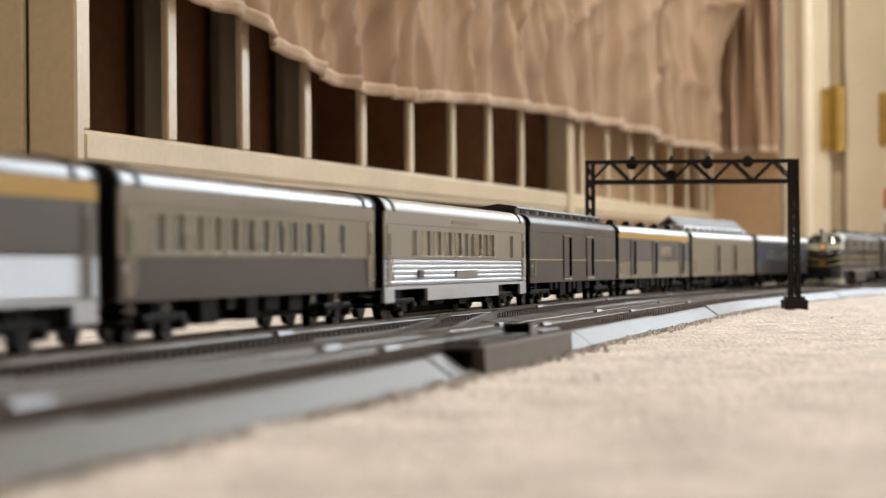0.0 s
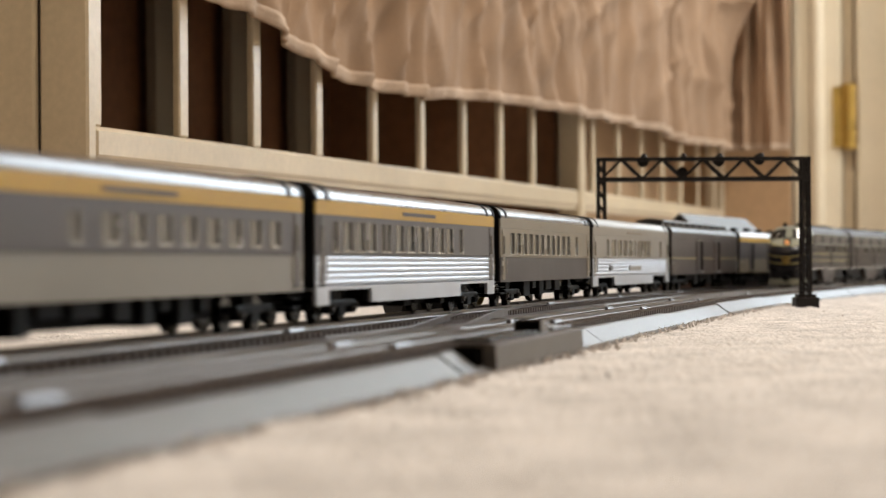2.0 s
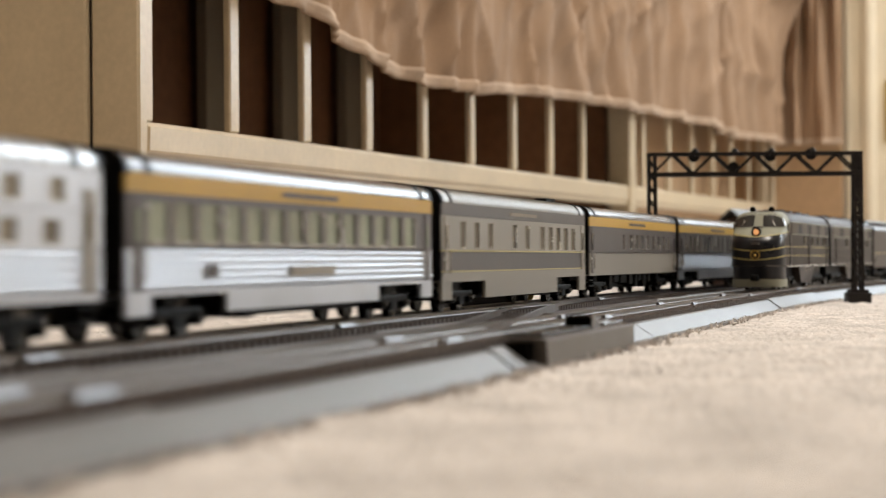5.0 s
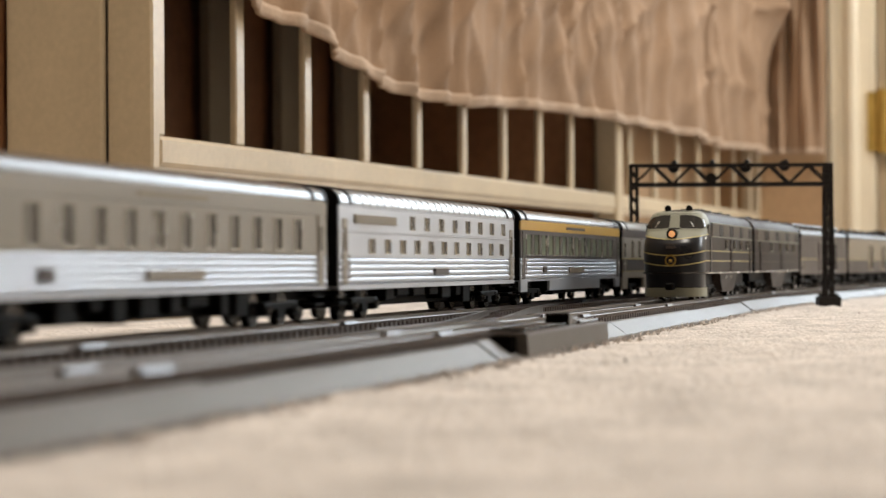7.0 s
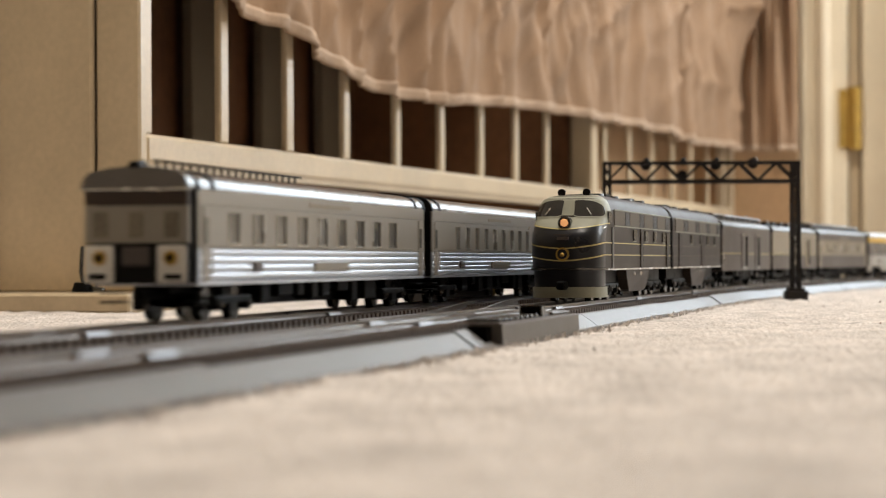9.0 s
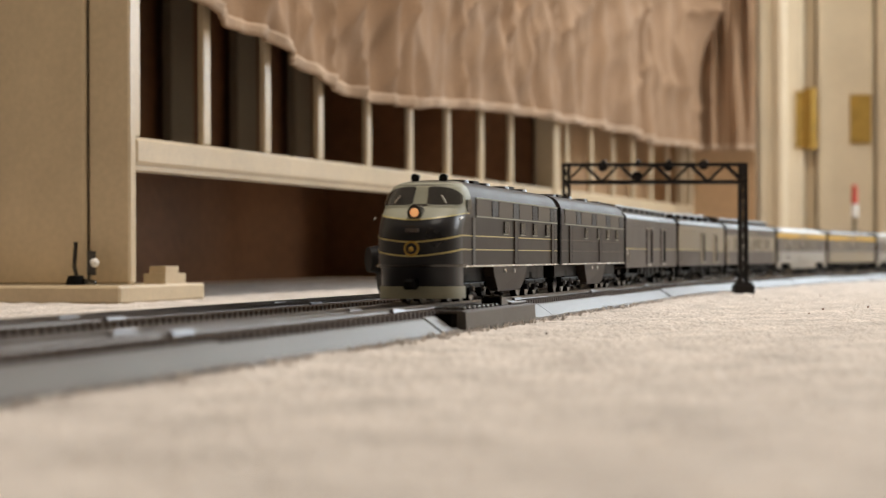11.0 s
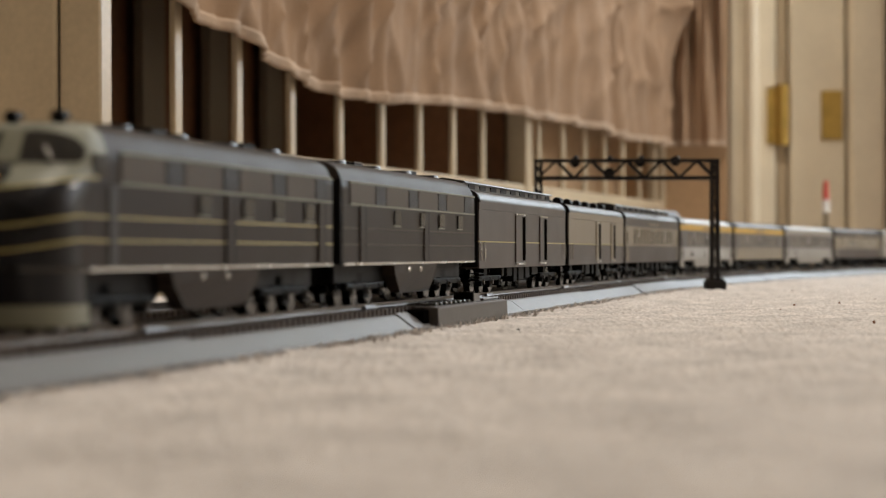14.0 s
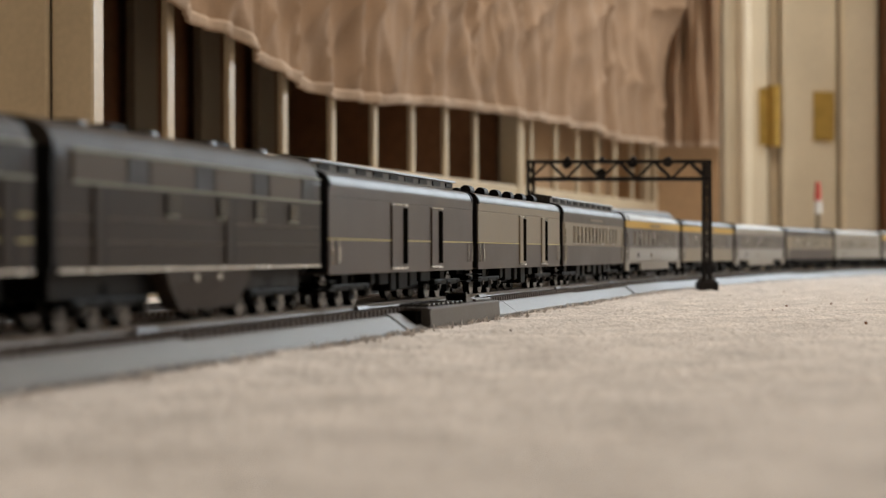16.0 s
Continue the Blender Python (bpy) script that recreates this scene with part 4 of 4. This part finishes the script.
def tail_end(c, L):
    """The rear end of the last car: dark gate with a drum, white corner panels, end windows and lights."""
    x = -L / 2 - 0.0058
    part("end_wall", boxes((x - 0.0022, x - 0.0008, -HW, HW, 0.0125, 0.0250)), BLACK, c, "dark end wall")
    part("end_band", boxes((x - 0.0024, x - 0.0008, -HW, HW, 0.0252, 0.0368)), LTGREY, c, "cream end band")
    part("end_letterboard", boxes((x - 0.0024, x - 0.0008, -HW, HW, 0.0370, 0.0420)), TUSCAN, c, "dark brown end board")
    bm = bmesh.new()
    prism(bm, roof_prof(0.0421, 0.0490, HW + 0.0006), x - 0.004, x + 0.002)
    part("end_roof", bm, DKROOF, c, "dark roof end")
    part("end_lip", boxes((x - 0.0044, x - 0.0008, -HW - 0.0004, HW + 0.0004, 0.0415, 0.0421)), FRAMEM, c)
    for y in (-0.0118, 0.0, 0.0118):
        part("end_window", boxes((x - 0.0027, x - 0.0023, y - 0.0024, y + 0.0024, 0.0268, 0.0348)), PANE, c)
    for sy in (-1, 1):
        ys = sorted((sy * 0.0072, sy * 0.0168))
        p = part("corner_panel", boxes((x - 0.0036, x - 0.0024, ys[0], ys[1], 0.0128, 0.0245), bev=0.0005), WHITE, c, "white corner panel")
        part("marker_light", cyl(bmesh.new(), (x - 0.0036, sy * 0.0118, 0.0205), (x - 0.0044, sy * 0.0118, 0.0205), 0.0024, 0.0022, 16), BRASS, p)
        part("marker_lens", cyl(bmesh.new(), (x - 0.0044, sy * 0.0118, 0.0205), (x - 0.0048, sy * 0.0118, 0.0205), 0.0014, 0.0012, 12), BLACK, p)
        part("step_slot", boxes((x - 0.0039, x - 0.0035, sy * 0.0125 - 0.0028, sy * 0.0125 + 0.0028, 0.0138, 0.0156)), BLACK, p)
    part("drum_sign", boxes((x - 0.0034, x - 0.0022, -0.0046, 0.0046, 0.0180, 0.0240), bev=0.0005), DKGREY, c, "dark sign drum")
    part("end_lamp", cyl(bmesh.new(), (x - 0.004, 0, 0.0485), (x + 0.003, 0, 0.0495), 0.0022, 0.0018, 10), BLACK, c)


# ---- streamlined diesel: a stack of plan outlines from skirt to roof ----


def nose_front(z):
    return float(np.interp(z, (0.002, 0.016, 0.027, 0.031, 0.0345, 0.037, 0.0385, 0.0398, 0.0484, 0.0496, 0.0506, 0.0513, 0.0516), (0.0025, 0.0008, 0.0006, 0.0020, 0.0052, 0.0088, 0.0118, 0.0138, 0.0198, 0.0240, 0.0320, 0.0430, 0.0570)))


def nose_half(z):
    return float(np.interp(z, (0.002, 0.0415, 0.0437, 0.0460, 0.0480, 0.0496, 0.0507, 0.0513, 0.0516), (0.0172, 0.0172, 0.0168, 0.0159, 0.0146, 0.0122, 0.0088, 0.0050, 0.0015)))


def nose_len(z):
    return float(np.interp(z, (0.002, 0.030, 0.036, 0.040, 0.048, 0.0516), (0.0200, 0.0205, 0.0200, 0.0180, 0.0150, 0.0110)))


def nose_point(z, u, lift=0.0):
    """A point of the nose at height z; u runs from -1 (right edge) over 0 (the front) to 1 (left edge)."""
    a = u * math.pi / 2
    p = 3.0
    cx, cy = abs(math.cos(a)) ** (2 / p), abs(math.sin(a)) ** (2 / p)
    f, hw, ln = nose_front(z), nose_half(z) + lift, nose_len(z) + lift
    return Vector((f + nose_len(z) - ln * cx, math.copysign(hw * cy, u), z))


def nose_patch(us, zs, lift, dip=0.0, arch=None):
    bm = bmesh.new()
    rows = []
    for z in zs:
        row = []
        for u in us:
            zz = z - dip * (1 - min(1, abs(u) * 1.15)) if not arch else arch(z, u)
            row.append(bm.verts.new(nose_point(zz, u, lift)))
        rows.append(row)
    for i in range(len(zs) - 1):
        for j in range(len(us) - 1):
            bm.faces.new((rows[i][j], rows[i][j + 1], rows[i + 1][j + 1], rows[i + 1][j]))
    return bm


def loco(label, L, cab=True):
    """x = 0 at the nose, the body runs to x = L."""
    c = thing("locomotive", label, "model locomotive", "model trains")
    us = [k / 24 for k in range(-24, 25)]

    def band(name, z0, z1, material, n=3, dip0=0.0, dip1=0.0, lift=0.0):
        zs = [z0 + (z1 - z0) * k / n for k in range(n + 1)]
        bm = bmesh.new()
        rows = []
        for k, z in enumerate(zs):
            row = []
            if cab:
                pts = []
                for u in us:
                    d = (dip0 + (dip1 - dip0) * k / n) * (1 - min(1, abs(u) * 1.1))
                    pts.append(nose_point(z - d, u, lift))
            else:
                hw = nose_half(z) + lift
                pts = [Vector((0.001, -hw, z)), Vector((0.001, hw, z))]
            hw = nose_half(z) + lift
            pts = [Vector((L, -hw, z))] + pts + [Vector((L, hw, z))]
            rows.append([bm.verts.new(p) for p in pts])
        m = len(rows[0])
        for i in range(n):
            for j in range(m):
                bm.faces.new((rows[i][j], rows[i][(j + 1) % m], rows[i + 1][(j + 1) % m], rows[i + 1][j]))
        if not lift:
            for row in (rows[0], rows[-1]):
                try:
                    bm.faces.new(row)
                except ValueError:
                    pass
        return part(name, bm, material, c)

    D = 0.0028
    band("lower_side", 0.0150, 0.0215, LOCOGREY, 3, 0, D)
    stripe = YELLOW if cab else UPPERGREY
    band("lower_stripe", 0.0216, 0.0221, stripe, 1, D, D, 0.0002)
    band("middle_side", 0.0216, 0.0272, LOCOGREY, 3, D, D)
    band("middle_stripe", 0.0273, 0.0278, stripe, 1, D, D, 0.0002)
    band("window_side", 0.0273, 0.0355, LOCOGREY, 5, D, D)
    band("upper_side", 0.0356, 0.0432, LOCOGREY, 5, D, 0)
    r = band("roof", 0.0433, 0.0516, LOCOROOF, 18)
    for p in r.data.polygons:
        p.use_smooth = True
    if cab:
        nus = [k / 20 * 0.94 for k in range(-20, 21)]
        for z0, z1, d0 in ((0.0160, 0.0214, 0.3), (0.0224, 0.0271, 1.0), (0.0281, 0.0364, 1.0)):
            part("nose_panel", nose_patch(nus, [z0 + (z1 - z0) * k / 5 for k in range(6)], 0.00012, D * d0), LOCOBLACK, c, "glossy black nose panel", True)
        part("nose_crown", nose_patch(us, [0.0366 + 0.0142 * k / 20 for k in range(21)], 0.0002, 0, lambda z, u: z - D * (1 - min(1, abs(u) * 1.1)) * max(0.0, (0.0405 - z) / 0.0040)), LOCOLIGHT, c, "pale grey-green upper nose and cab front", True)
        for z in (0.0217, 0.0274, 0.0364):
            part("nose_stripe", nose_patch(us, (z, z + 0.0005), 0.0004, D), YELLOW, c, "thin yellow stripe")
        for sgn in (-1, 1):
            uu = [sgn * (0.042 + 0.66 * k / 14) for k in range(15)]

            def arch(z, u):
                v = (abs(u) - 0.042) / 0.66
                lift = 0.0006 * (1 - min(1, v / 0.12)) ** 2 + 0.0012 * max(0.0, (v - 0.8) / 0.2) ** 2
                return 0.0400 + lift + (z - 0.04) / 0.006 * (0.0078 - 1.6 * lift - 0.0032 * v ** 2.5)
            ws = part("windshield", nose_patch(uu, [0.04 + 0.006 * k / 5 for k in range(6)], 0.0005, 0, arch), WINDSCREEN, c, "dark glossy windscreen", True)
            part("gasket", nose_patch([u * 1.0 for u in uu], (0.0396, 0.04), 0.0007, 0, arch), LOCOLIGHT, ws, "pale lower window edge")
            bm = bmesh.new()
            bar(bm, nose_point(0.0408, sgn * 0.30, 0.0012), nose_point(0.0440, sgn * 0.22, 0.0012), 0.00022)
            part("wiper", bm, FRAMEM, ws, "thin bright wiper")
        hl = part("headlight", cyl(bmesh.new(), (0.0046, 0, 0.0368), (0.018, 0, 0.0368), 0.0030, 0.0030, 24), WHEEL, c, "round dark metal headlight rim")
        part("headlight_lens", cyl(bmesh.new(), (0.0041, 0, 0.0368), (0.0047, 0, 0.0368), 0.0015, 0.0019, 20), LAMPGLOW, hl, "glowing warm lens")
        em = part("emblem", cyl(bmesh.new(), (-0.0006, 0, 0.0222), (0.003, 0, 0.0222), 0.0031, 0.0031, 24), BRASS, c, "round gold emblem")
        part("emblem_disc", cyl(bmesh.new(), (-0.0009, 0, 0.0222), (-0.0005, 0, 0.0222), 0.0023, 0.0023, 20), LOCOBLACK, em)
        bm = bmesh.new()
        bmesh.ops.create_uvsphere(bm, u_segments=10, v_segments=6, radius=0.0011)
        bmesh.ops.translate(bm, verts=bm.verts, vec=(-0.0009, 0, 0.0219))
        part("emblem_dome", bm, BRASS, em)
        part("number_bar", boxes((-0.0001, 0.002, -0.0026, 0.0026, 0.0288, 0.0303)), DKGREY, c, "plain bar where the number stands")
        part("anticlimber", nose_patch(us, (0.0148, 0.0158), 0.0008), WHEEL, c, "bare metal edge")
        part("pilot", nose_patch(us, [0.0020 + 0.0050 * k / 4 for k in range(5)], 0.0), LOCOLIGHT, c, "grey pilot plate")
        part("pilot_pocket", nose_patch(us, [0.0071 + 0.0076 * k / 3 for k in range(4)], -0.0008), LOCOBLACK, c, "dark coupler pocket")
        part("coupler", boxes((-0.006, 0.004, -0.0022, 0.0022, 0.0058, 0.0098), bev=0.0008), UNDER, c)
        for sy in (-1, 1):
            bm = bmesh.new()
            cyl(bm, (0.030, sy * 0.006, 0.0516), (0.036, sy * 0.006, 0.0524), 0.0019, 0.0009, 12)
            cyl(bm, (0.033, sy * 0.006, 0.0485), (0.033, sy * 0.006, 0.0520), 0.0006, 0.0006, 8)
            part("air_horn", bm, BLACK, c)
            for z, zz in ((0.0340, 0.0305),):
                bm = bmesh.new()
                cyl(bm, (0.0085, sy * 0.0178, z), (0.0125, sy * 0.0182, z + 0.001), 0.0003, 0.0003, 6)
                part("grab_iron", bm, FRAMEM, c)
            ys = sorted((sy * (HW - 0.0002), sy * (HW + 0.0004)))
            part("cab_window", boxes((0.0245, 0.0325, ys[0], ys[1], 0.0372, 0.0424)), LOCOGLASS, c)
            part("cab_door", boxes((0.0345, 0.0395, ys[0], ys[1], 0.0155, 0.0352)), LOCOBLACK, c, "dark recessed cab door")
    x0 = 0.042 if cab else 0.01
    for sy in (-1, 1):
        ys = sorted((sy * (HW - 0.0002), sy * (HW + 0.00035)))
        yt = sorted((sy * (HW - 0.0002), sy * (HW + 0.0006)))
        # upper louvre panels, pale with dark grilles between
        n = 4
        w = (L - 0.006 - x0) / n
        for k in range(n):
            a = x0 + k * w
            part("upper_panel", boxes((a, a + w * 0.66, ys[0], ys[1], 0.0363, 0.0430)), UPPERGREY, c, "paler upper side panel")
            part("grille", boxes((a + w * 0.69, a + w * 0.97, ys[0], ys[1], 0.0363, 0.0430)), GRILLE, c, "dark louvred grille")
        for k, fx in enumerate((0.30, 0.50, 0.66, 0.83)):
            x = x0 + fx * (L - x0)
            part("side_window", boxes((x, x + 0.0095, yt[0], yt[1], 0.0292, 0.0346)), LOCOGLASS, c)
            part("window_trim", boxes((x - 0.0005, x + 0.010, ys[0], ys[1] + 0.0001, 0.0286, 0.0291)), LOCOLIGHT, c)
        for fx in (0.44, 0.93) if cab else (0.08, 0.55):
            x = x0 + fx * (L - x0) - 0.004
            part("side_door", boxes((x, x + 0.0066, yt[0], yt[1] + 0.0002, 0.0155, 0.0352)), LOCOGREY, c)
            part("door_shadow_gap", boxes((x + 0.0067, x + 0.0078, yt[0], yt[1], 0.0155, 0.0352)), BLACK, c)
        for z in (0.0355, 0.0432):
            part("side_moulding", boxes((x0, L, ys[0], ys[1], z, z + 0.0006)), LOCOLIGHT, c)
        part("side_sill", boxes((0.018 if cab else 0.002, L, ys[0], yt[1], 0.0146, 0.0154)), FRAMEM, c)
        bm = bmesh.new()
        ring = []
        for y in (sy * 0.0120, sy * 0.0170):
            inset = 0.0006 * (abs(y) > 0.015)
            ring.append([bm.verts.new((L * fx, y - sy * dz, z)) for fx, z, dz in ((0.335, 0.0146, 0), (0.345, 0.0105, 0), (0.385, 0.0048, inset), (0.40, 0.0036, 2 * inset), (0.60, 0.0036, 2 * inset), (0.615, 0.0048, inset), (0.655, 0.0105, 0), (0.665, 0.0146, 0))])
        for k in range(8):
            bm.faces.new((ring[0][k], ring[0][(k + 1) % 8], ring[1][(k + 1) % 8], ring[1][k]))
        bm.faces.new(ring[0])
        bm.faces.new(ring[1])
        tank = part("tank_skirt", bm, LOCOGREY, c, "grey fuel tank side")
        for fx in (0.44, 0.53):
            part("filler_cap", cyl(bmesh.new(), (L * fx, sy * 0.0166, 0.0125), (L * fx, sy * 0.0176, 0.0125), 0.0012, 0.0010, 10), FRAMEM, tank)
        for fx in (0.19, 0.81):
            part("truck_recess", boxes((L * fx - 0.034, L * fx + 0.034, *sorted((sy * 0.0105, sy * 0.0120)), 0.0085, 0.0149)), BLACK, c)
    for fx in (0.19, 0.81):
        truck_for(c, L * fx, 3)
    part("underframe", boxes((0.012, L - 0.002, -0.0104, 0.0104, 0.0080, 0.0151)), UNDER, c)
    part("diaphragm", boxes((L - 0.0004, L + 0.0012, -0.0170, 0.0170, 0.0150, 0.0440), (L + 0.0012, L + 0.0060, -0.0105, 0.0105, 0.0150, 0.044)), BLACK, c)
    if not cab:
        part("front_diaphragm", boxes((-0.0012, 0.0009, -0.0170, 0.0170, 0.0150, 0.0440), (-0.0058, -0.0012, -0.0105, 0.0105, 0.0150, 0.044)), BLACK, c)
    for k in range(4):
        x = x0 + 0.035 + k * (L - x0 - 0.06) / 3
        bm = bmesh.new()
        cyl(bm, (x, 0, 0.0505), (x, 0, 0.0524), 0.0066, 0.0060, 18)
        part("roof_fan", bm, LOCOBLACK, c)
    for k in range(2):
        x = x0 + 0.06 + k * (L - x0) * 0.42
        part("exhaust", boxes((x, x + 0.012, -0.003, 0.003, 0.0505, 0.0531)), BLACK, c)
    return c


CARS_A, CARS_B = [], []
LA = 0.278


def train_back():
    h = LA / 2
    yw = [(-0.118, -0.113)] + even(-0.108, -0.062, 3, 0.0105) + [(-0.056, -0.0515), (-0.048, -0.0435)] + even(-0.038, 0.06, 6, 0.0105) + [(0.07, 0.0755)]
    spec = [
        (7, lambda: coach("dark brown heavyweight coach of the receding train", LA, TUSCAN, TUSCAN, TUSCAN, DKROOF, even(-0.1, 0.1, 10, 0.009), seed=21)),
        (6, lambda: coach("dark blue coach of the receding train", LA, TUSCAN, DKGREY, BLUE, SILVERROOF, even(-0.1, 0.1, 10, 0.009), seed=22)),
        (5, lambda: coach("dark grey-blue coach with a silver roof", LA, DKGREY, BLUE, DKGREY, SILVERROOF, even(-0.1, 0.1, 10, 0.009), seed=23)),
        (4, lambda: baggage("grey-brown baggage car with two narrow doors", LA, TANB, SILVERROOF, ((-0.045, -0.028), (0.03, 0.047)), None, True, line=False, seed=2)),
        (3, lambda: baggage("grey and tan combine with an orange letterboard", LA, DKGREY, SILVERROOF, ((-0.1, -0.083), (-0.02, -0.003), (0.095, 0.112)), TANB, False, 5, False, ORANGE, 3, ((0.015, 0.07),))),
        (2, lambda: baggage("dark brown heavyweight baggage car with clerestory roof", LA, TUSCAN, HEAVYROOF, ((-0.045, -0.022), (0.03, 0.053)), None, True, seed=4)),
        (1, lambda: coach("beige coach with bright fluted lower side", LA, SILVER, BEIGE, BEIGE, GREYROOF, [(-0.095, -0.089)] + even(-0.082, -0.004, 4, 0.0125) + [(0.0, 0.0052), (0.012, 0.0172)] + even(0.02, 0.076, 4, 0.0125)[:3] + [(0.1, 0.106)], fl=5, seed=5, skirt=True)),
        (0, lambda: coach("brown and tan streamlined coach with dark roof", 0.249, TUSCAN, TANB, TANB, DKROOF, even(-0.104, 0.062, 11, 0.0092) + [(0.078, 0.084)], PANELIT, seed=6)),
        (-1, lambda: coach("grey coach with orange letterboard and fluted silver side", LA, SILVER, DKGREY, ORANGE, DKROOF, yw, PANELIT, 5, seed=7, skirt=True, plate=False)),
        (-2, lambda: coach("dark grey coach with orange letterboard and light lower side", LA, LTGREY, DKGREY, ORANGE, DKROOF, [(-0.045, -0.040)] + even(-0.03, 0.12, 8, 0.0095), PANELIT, seed=8, wz=(0.0262, 0.0338))),
        (-3, lambda: coach("two-tone grey sleeping car with yellow pinstripes", LA, DKGREY, LTGREY, DKGREY, GREYROOF, even(-0.118, -0.05, 3, 0.0062) + even(-0.03, 0.02, 2, 0.0062) + even(0.03, 0.118, 5, 0.0075), stripe=YELLOW, seed=9, skirt=True, ribs=40)),
        (-4, lambda: coach("silver fluted coach with orange letterboard and pale windows", LA, SILVER, DKGREY, ORANGE, DKROOF, even(-0.128, 0.118, 14, 0.0128), PANEGREEN, 5, seed=10, skirt=True)),
        (-5, lambda: slumber("silver two-level sleeping car with fluted lower side", LA)),
        (-6, lambda: coach("beige coach with fluted silver side and dark roof", LA, SILVER, BEIGE, BEIGE, DKROOF, even(-0.1, 0.118, 11, 0.0070), PANELIT, 5, seed=12)),
        (-7, lambda: coach("beige and silver fluted observation car, last of its train", LA, SILVER, BEIGE, BEIGE, DKROOF, even(-0.118, 0.1, 9, 0.0105), PANELIT, 4, seed=13, comb=20)),
    ]
    for j, build in spec:
        c = build()
        if j == -7:
            tail_end(c, LA)
        if j == -3:
            slab(c, "skirt_band", -h, h, 0.0119, 0.0155, LTGREY, HW + 0.0002)
            slab(c, "yellow_line", -h, h, 0.0156, 0.0161, YELLOW, HW + 0.0003)
            [part("roof_vent", boxes((0.115 + 0.008 * k, 0.119 + 0.008 * k, -0.003, 0.003, 0.0482, 0.0505)), BLACK, c) for k in range(3)]
        CARS_A.append((j, c))


def train_front():
    a = loco("grey and black streamlined diesel with gold emblem, headlight lit", 0.235)
    CARS_B.append((0.0, 0.235, a))
    b = loco("grey cabless booster diesel coupled behind the lead unit", 0.223, False)
    CARS_B.append((0.2475, 0.223, b))
    at = 0.4785
    rows = [
        (0.243, lambda: baggage("dark brown heavyweight baggage car with clerestory roof", 0.243, TUSCAN, HEAVYROOF, ((-0.033, -0.008), (0.036, 0.056)), None, True, seed=31)),
        (0.235, lambda: baggage("brown and tan baggage mail car with vented arched roof", 0.235, TANB, HEAVYROOF, ((-0.012, 0.005), (0.055, 0.072)), TUSCAN, False, 6, seed=32)),
        (0.267, lambda: coach("brown heavyweight coach with tan window band", 0.267, TUSCAN, TANB, TUSCAN, HEAVYROOF, even(-0.1, 0.1, 13, 0.0085), clere=True, axles=3, seed=33)),
        (LA, lambda: coach("grey coach with orange letterboard and silver fluting", LA, BEIGE, DKGREY, ORANGE, GREYROOF, even(-0.11, 0.11, 10, 0.012), PANE, 5, seed=34, skirt=True)),
        (LA, lambda: coach("tan coach with orange letterboard", LA, TANB, DKGREY, ORANGE, HEAVYROOF, even(-0.11, 0.11, 10, 0.012), PANE, seed=35)),
        (LA, lambda: coach("silver fluted coach with grey window band", LA, BEIGE, DKGREY, BEIGE, GREYROOF, even(-0.11, 0.11, 11, 0.011), PANE, 5, seed=36, skirt=True)),
        (LA, lambda: coach("brown streamlined coach with dark roof", LA, TUSCAN, TANB, TUSCAN, HEAVYROOF, even(-0.11, 0.11, 11, 0.011), seed=37)),
        (LA, lambda: coach("silver coach with pale side and fluting", LA, BEIGE, BEIGE, BEIGE, GREYROOF, even(-0.11, 0.11, 11, 0.011), PANE, 5, seed=38)),
        (LA, lambda: coach("light grey coach with dark grey band", LA, LTGREY, DKGREY, ORANGE, GREYROOF, even(-0.11, 0.11, 11, 0.011), PANE, seed=39)),
        (LA, lambda: coach("silver fluted coach with beige window band", LA, BEIGE, BEIGE, BEIGE, GREYROOF, even(-0.11, 0.11, 11, 0.011), PANE, 5, seed=40)),
        (LA, lambda: coach("two-tone grey streamlined coach with grey roof", LA, LTGREY, LTGREY, DKGREY, GREYROOF, even(-0.11, 0.11, 11, 0.011), PANE, seed=41)),
        (LA, lambda: coach("silver fluted coach with grey band", LA, BEIGE, DKGREY, DKGREY, GREYROOF, even(-0.11, 0.11, 11, 0.011), PANE, 5, seed=42)),
    ]
    for L, build in rows:
        c = build()
        CARS_B.append((at + 0.003, L, c))
        at += L + 0.0135


NOSE = ((0.0, 2.06), (1.5, 1.875), (3.0, 1.68), (4.0, 1.545), (5.0, 1.41), (7.5, 1.094), (8.0, 1.029), (10.5, 0.750), (11.5, 0.627), (12.5, 0.504), (13.0, 0.4395), (14.0, 0.3145), (15.0, 0.2025), (16.0, 0.0735))


def motions():
    times = [0.5 * k for k in range(33)]
    for j, c in CARS_A:
        walk(c, [(t, seat(TAB_BACK, 0.595 + 0.2265 * t + 0.292 * (j + 0.5) - (0.029 if j > 0 else 0.0145 if j == 0 else 0.0), (LA if j else 0.249) / 2 - 0.04)) for t in times])
    for off, L, c in CARS_B:
        rows = []
        for t in times:
            s = float(np.interp(t, [r[0] for r in NOSE], [r[1] for r in NOSE])) + off
            if off < 0.3:  # locomotives: x = 0 at the front end
                rows.append((t, seat(TAB_FRONT, s + L / 2, L * 0.31) @ pose(-L / 2, 0, 0)))
            else:
                rows.append((t, seat(TAB_FRONT, s + L / 2, L / 2 - 0.04)))
        walk(c, rows)


room()
door_end()
crib()
blanket()
signal_gantry()
station()
turnout()
floor_bits()
train_back()
train_front()
track("track_front", TAB_FRONT, "front model track on grey plastic roadbed", -1.2, 5.6)
track("track_back", TAB_BACK, "rear model track on grey plastic roadbed", -1.75, 7.2)
carpet_pile()
motions()
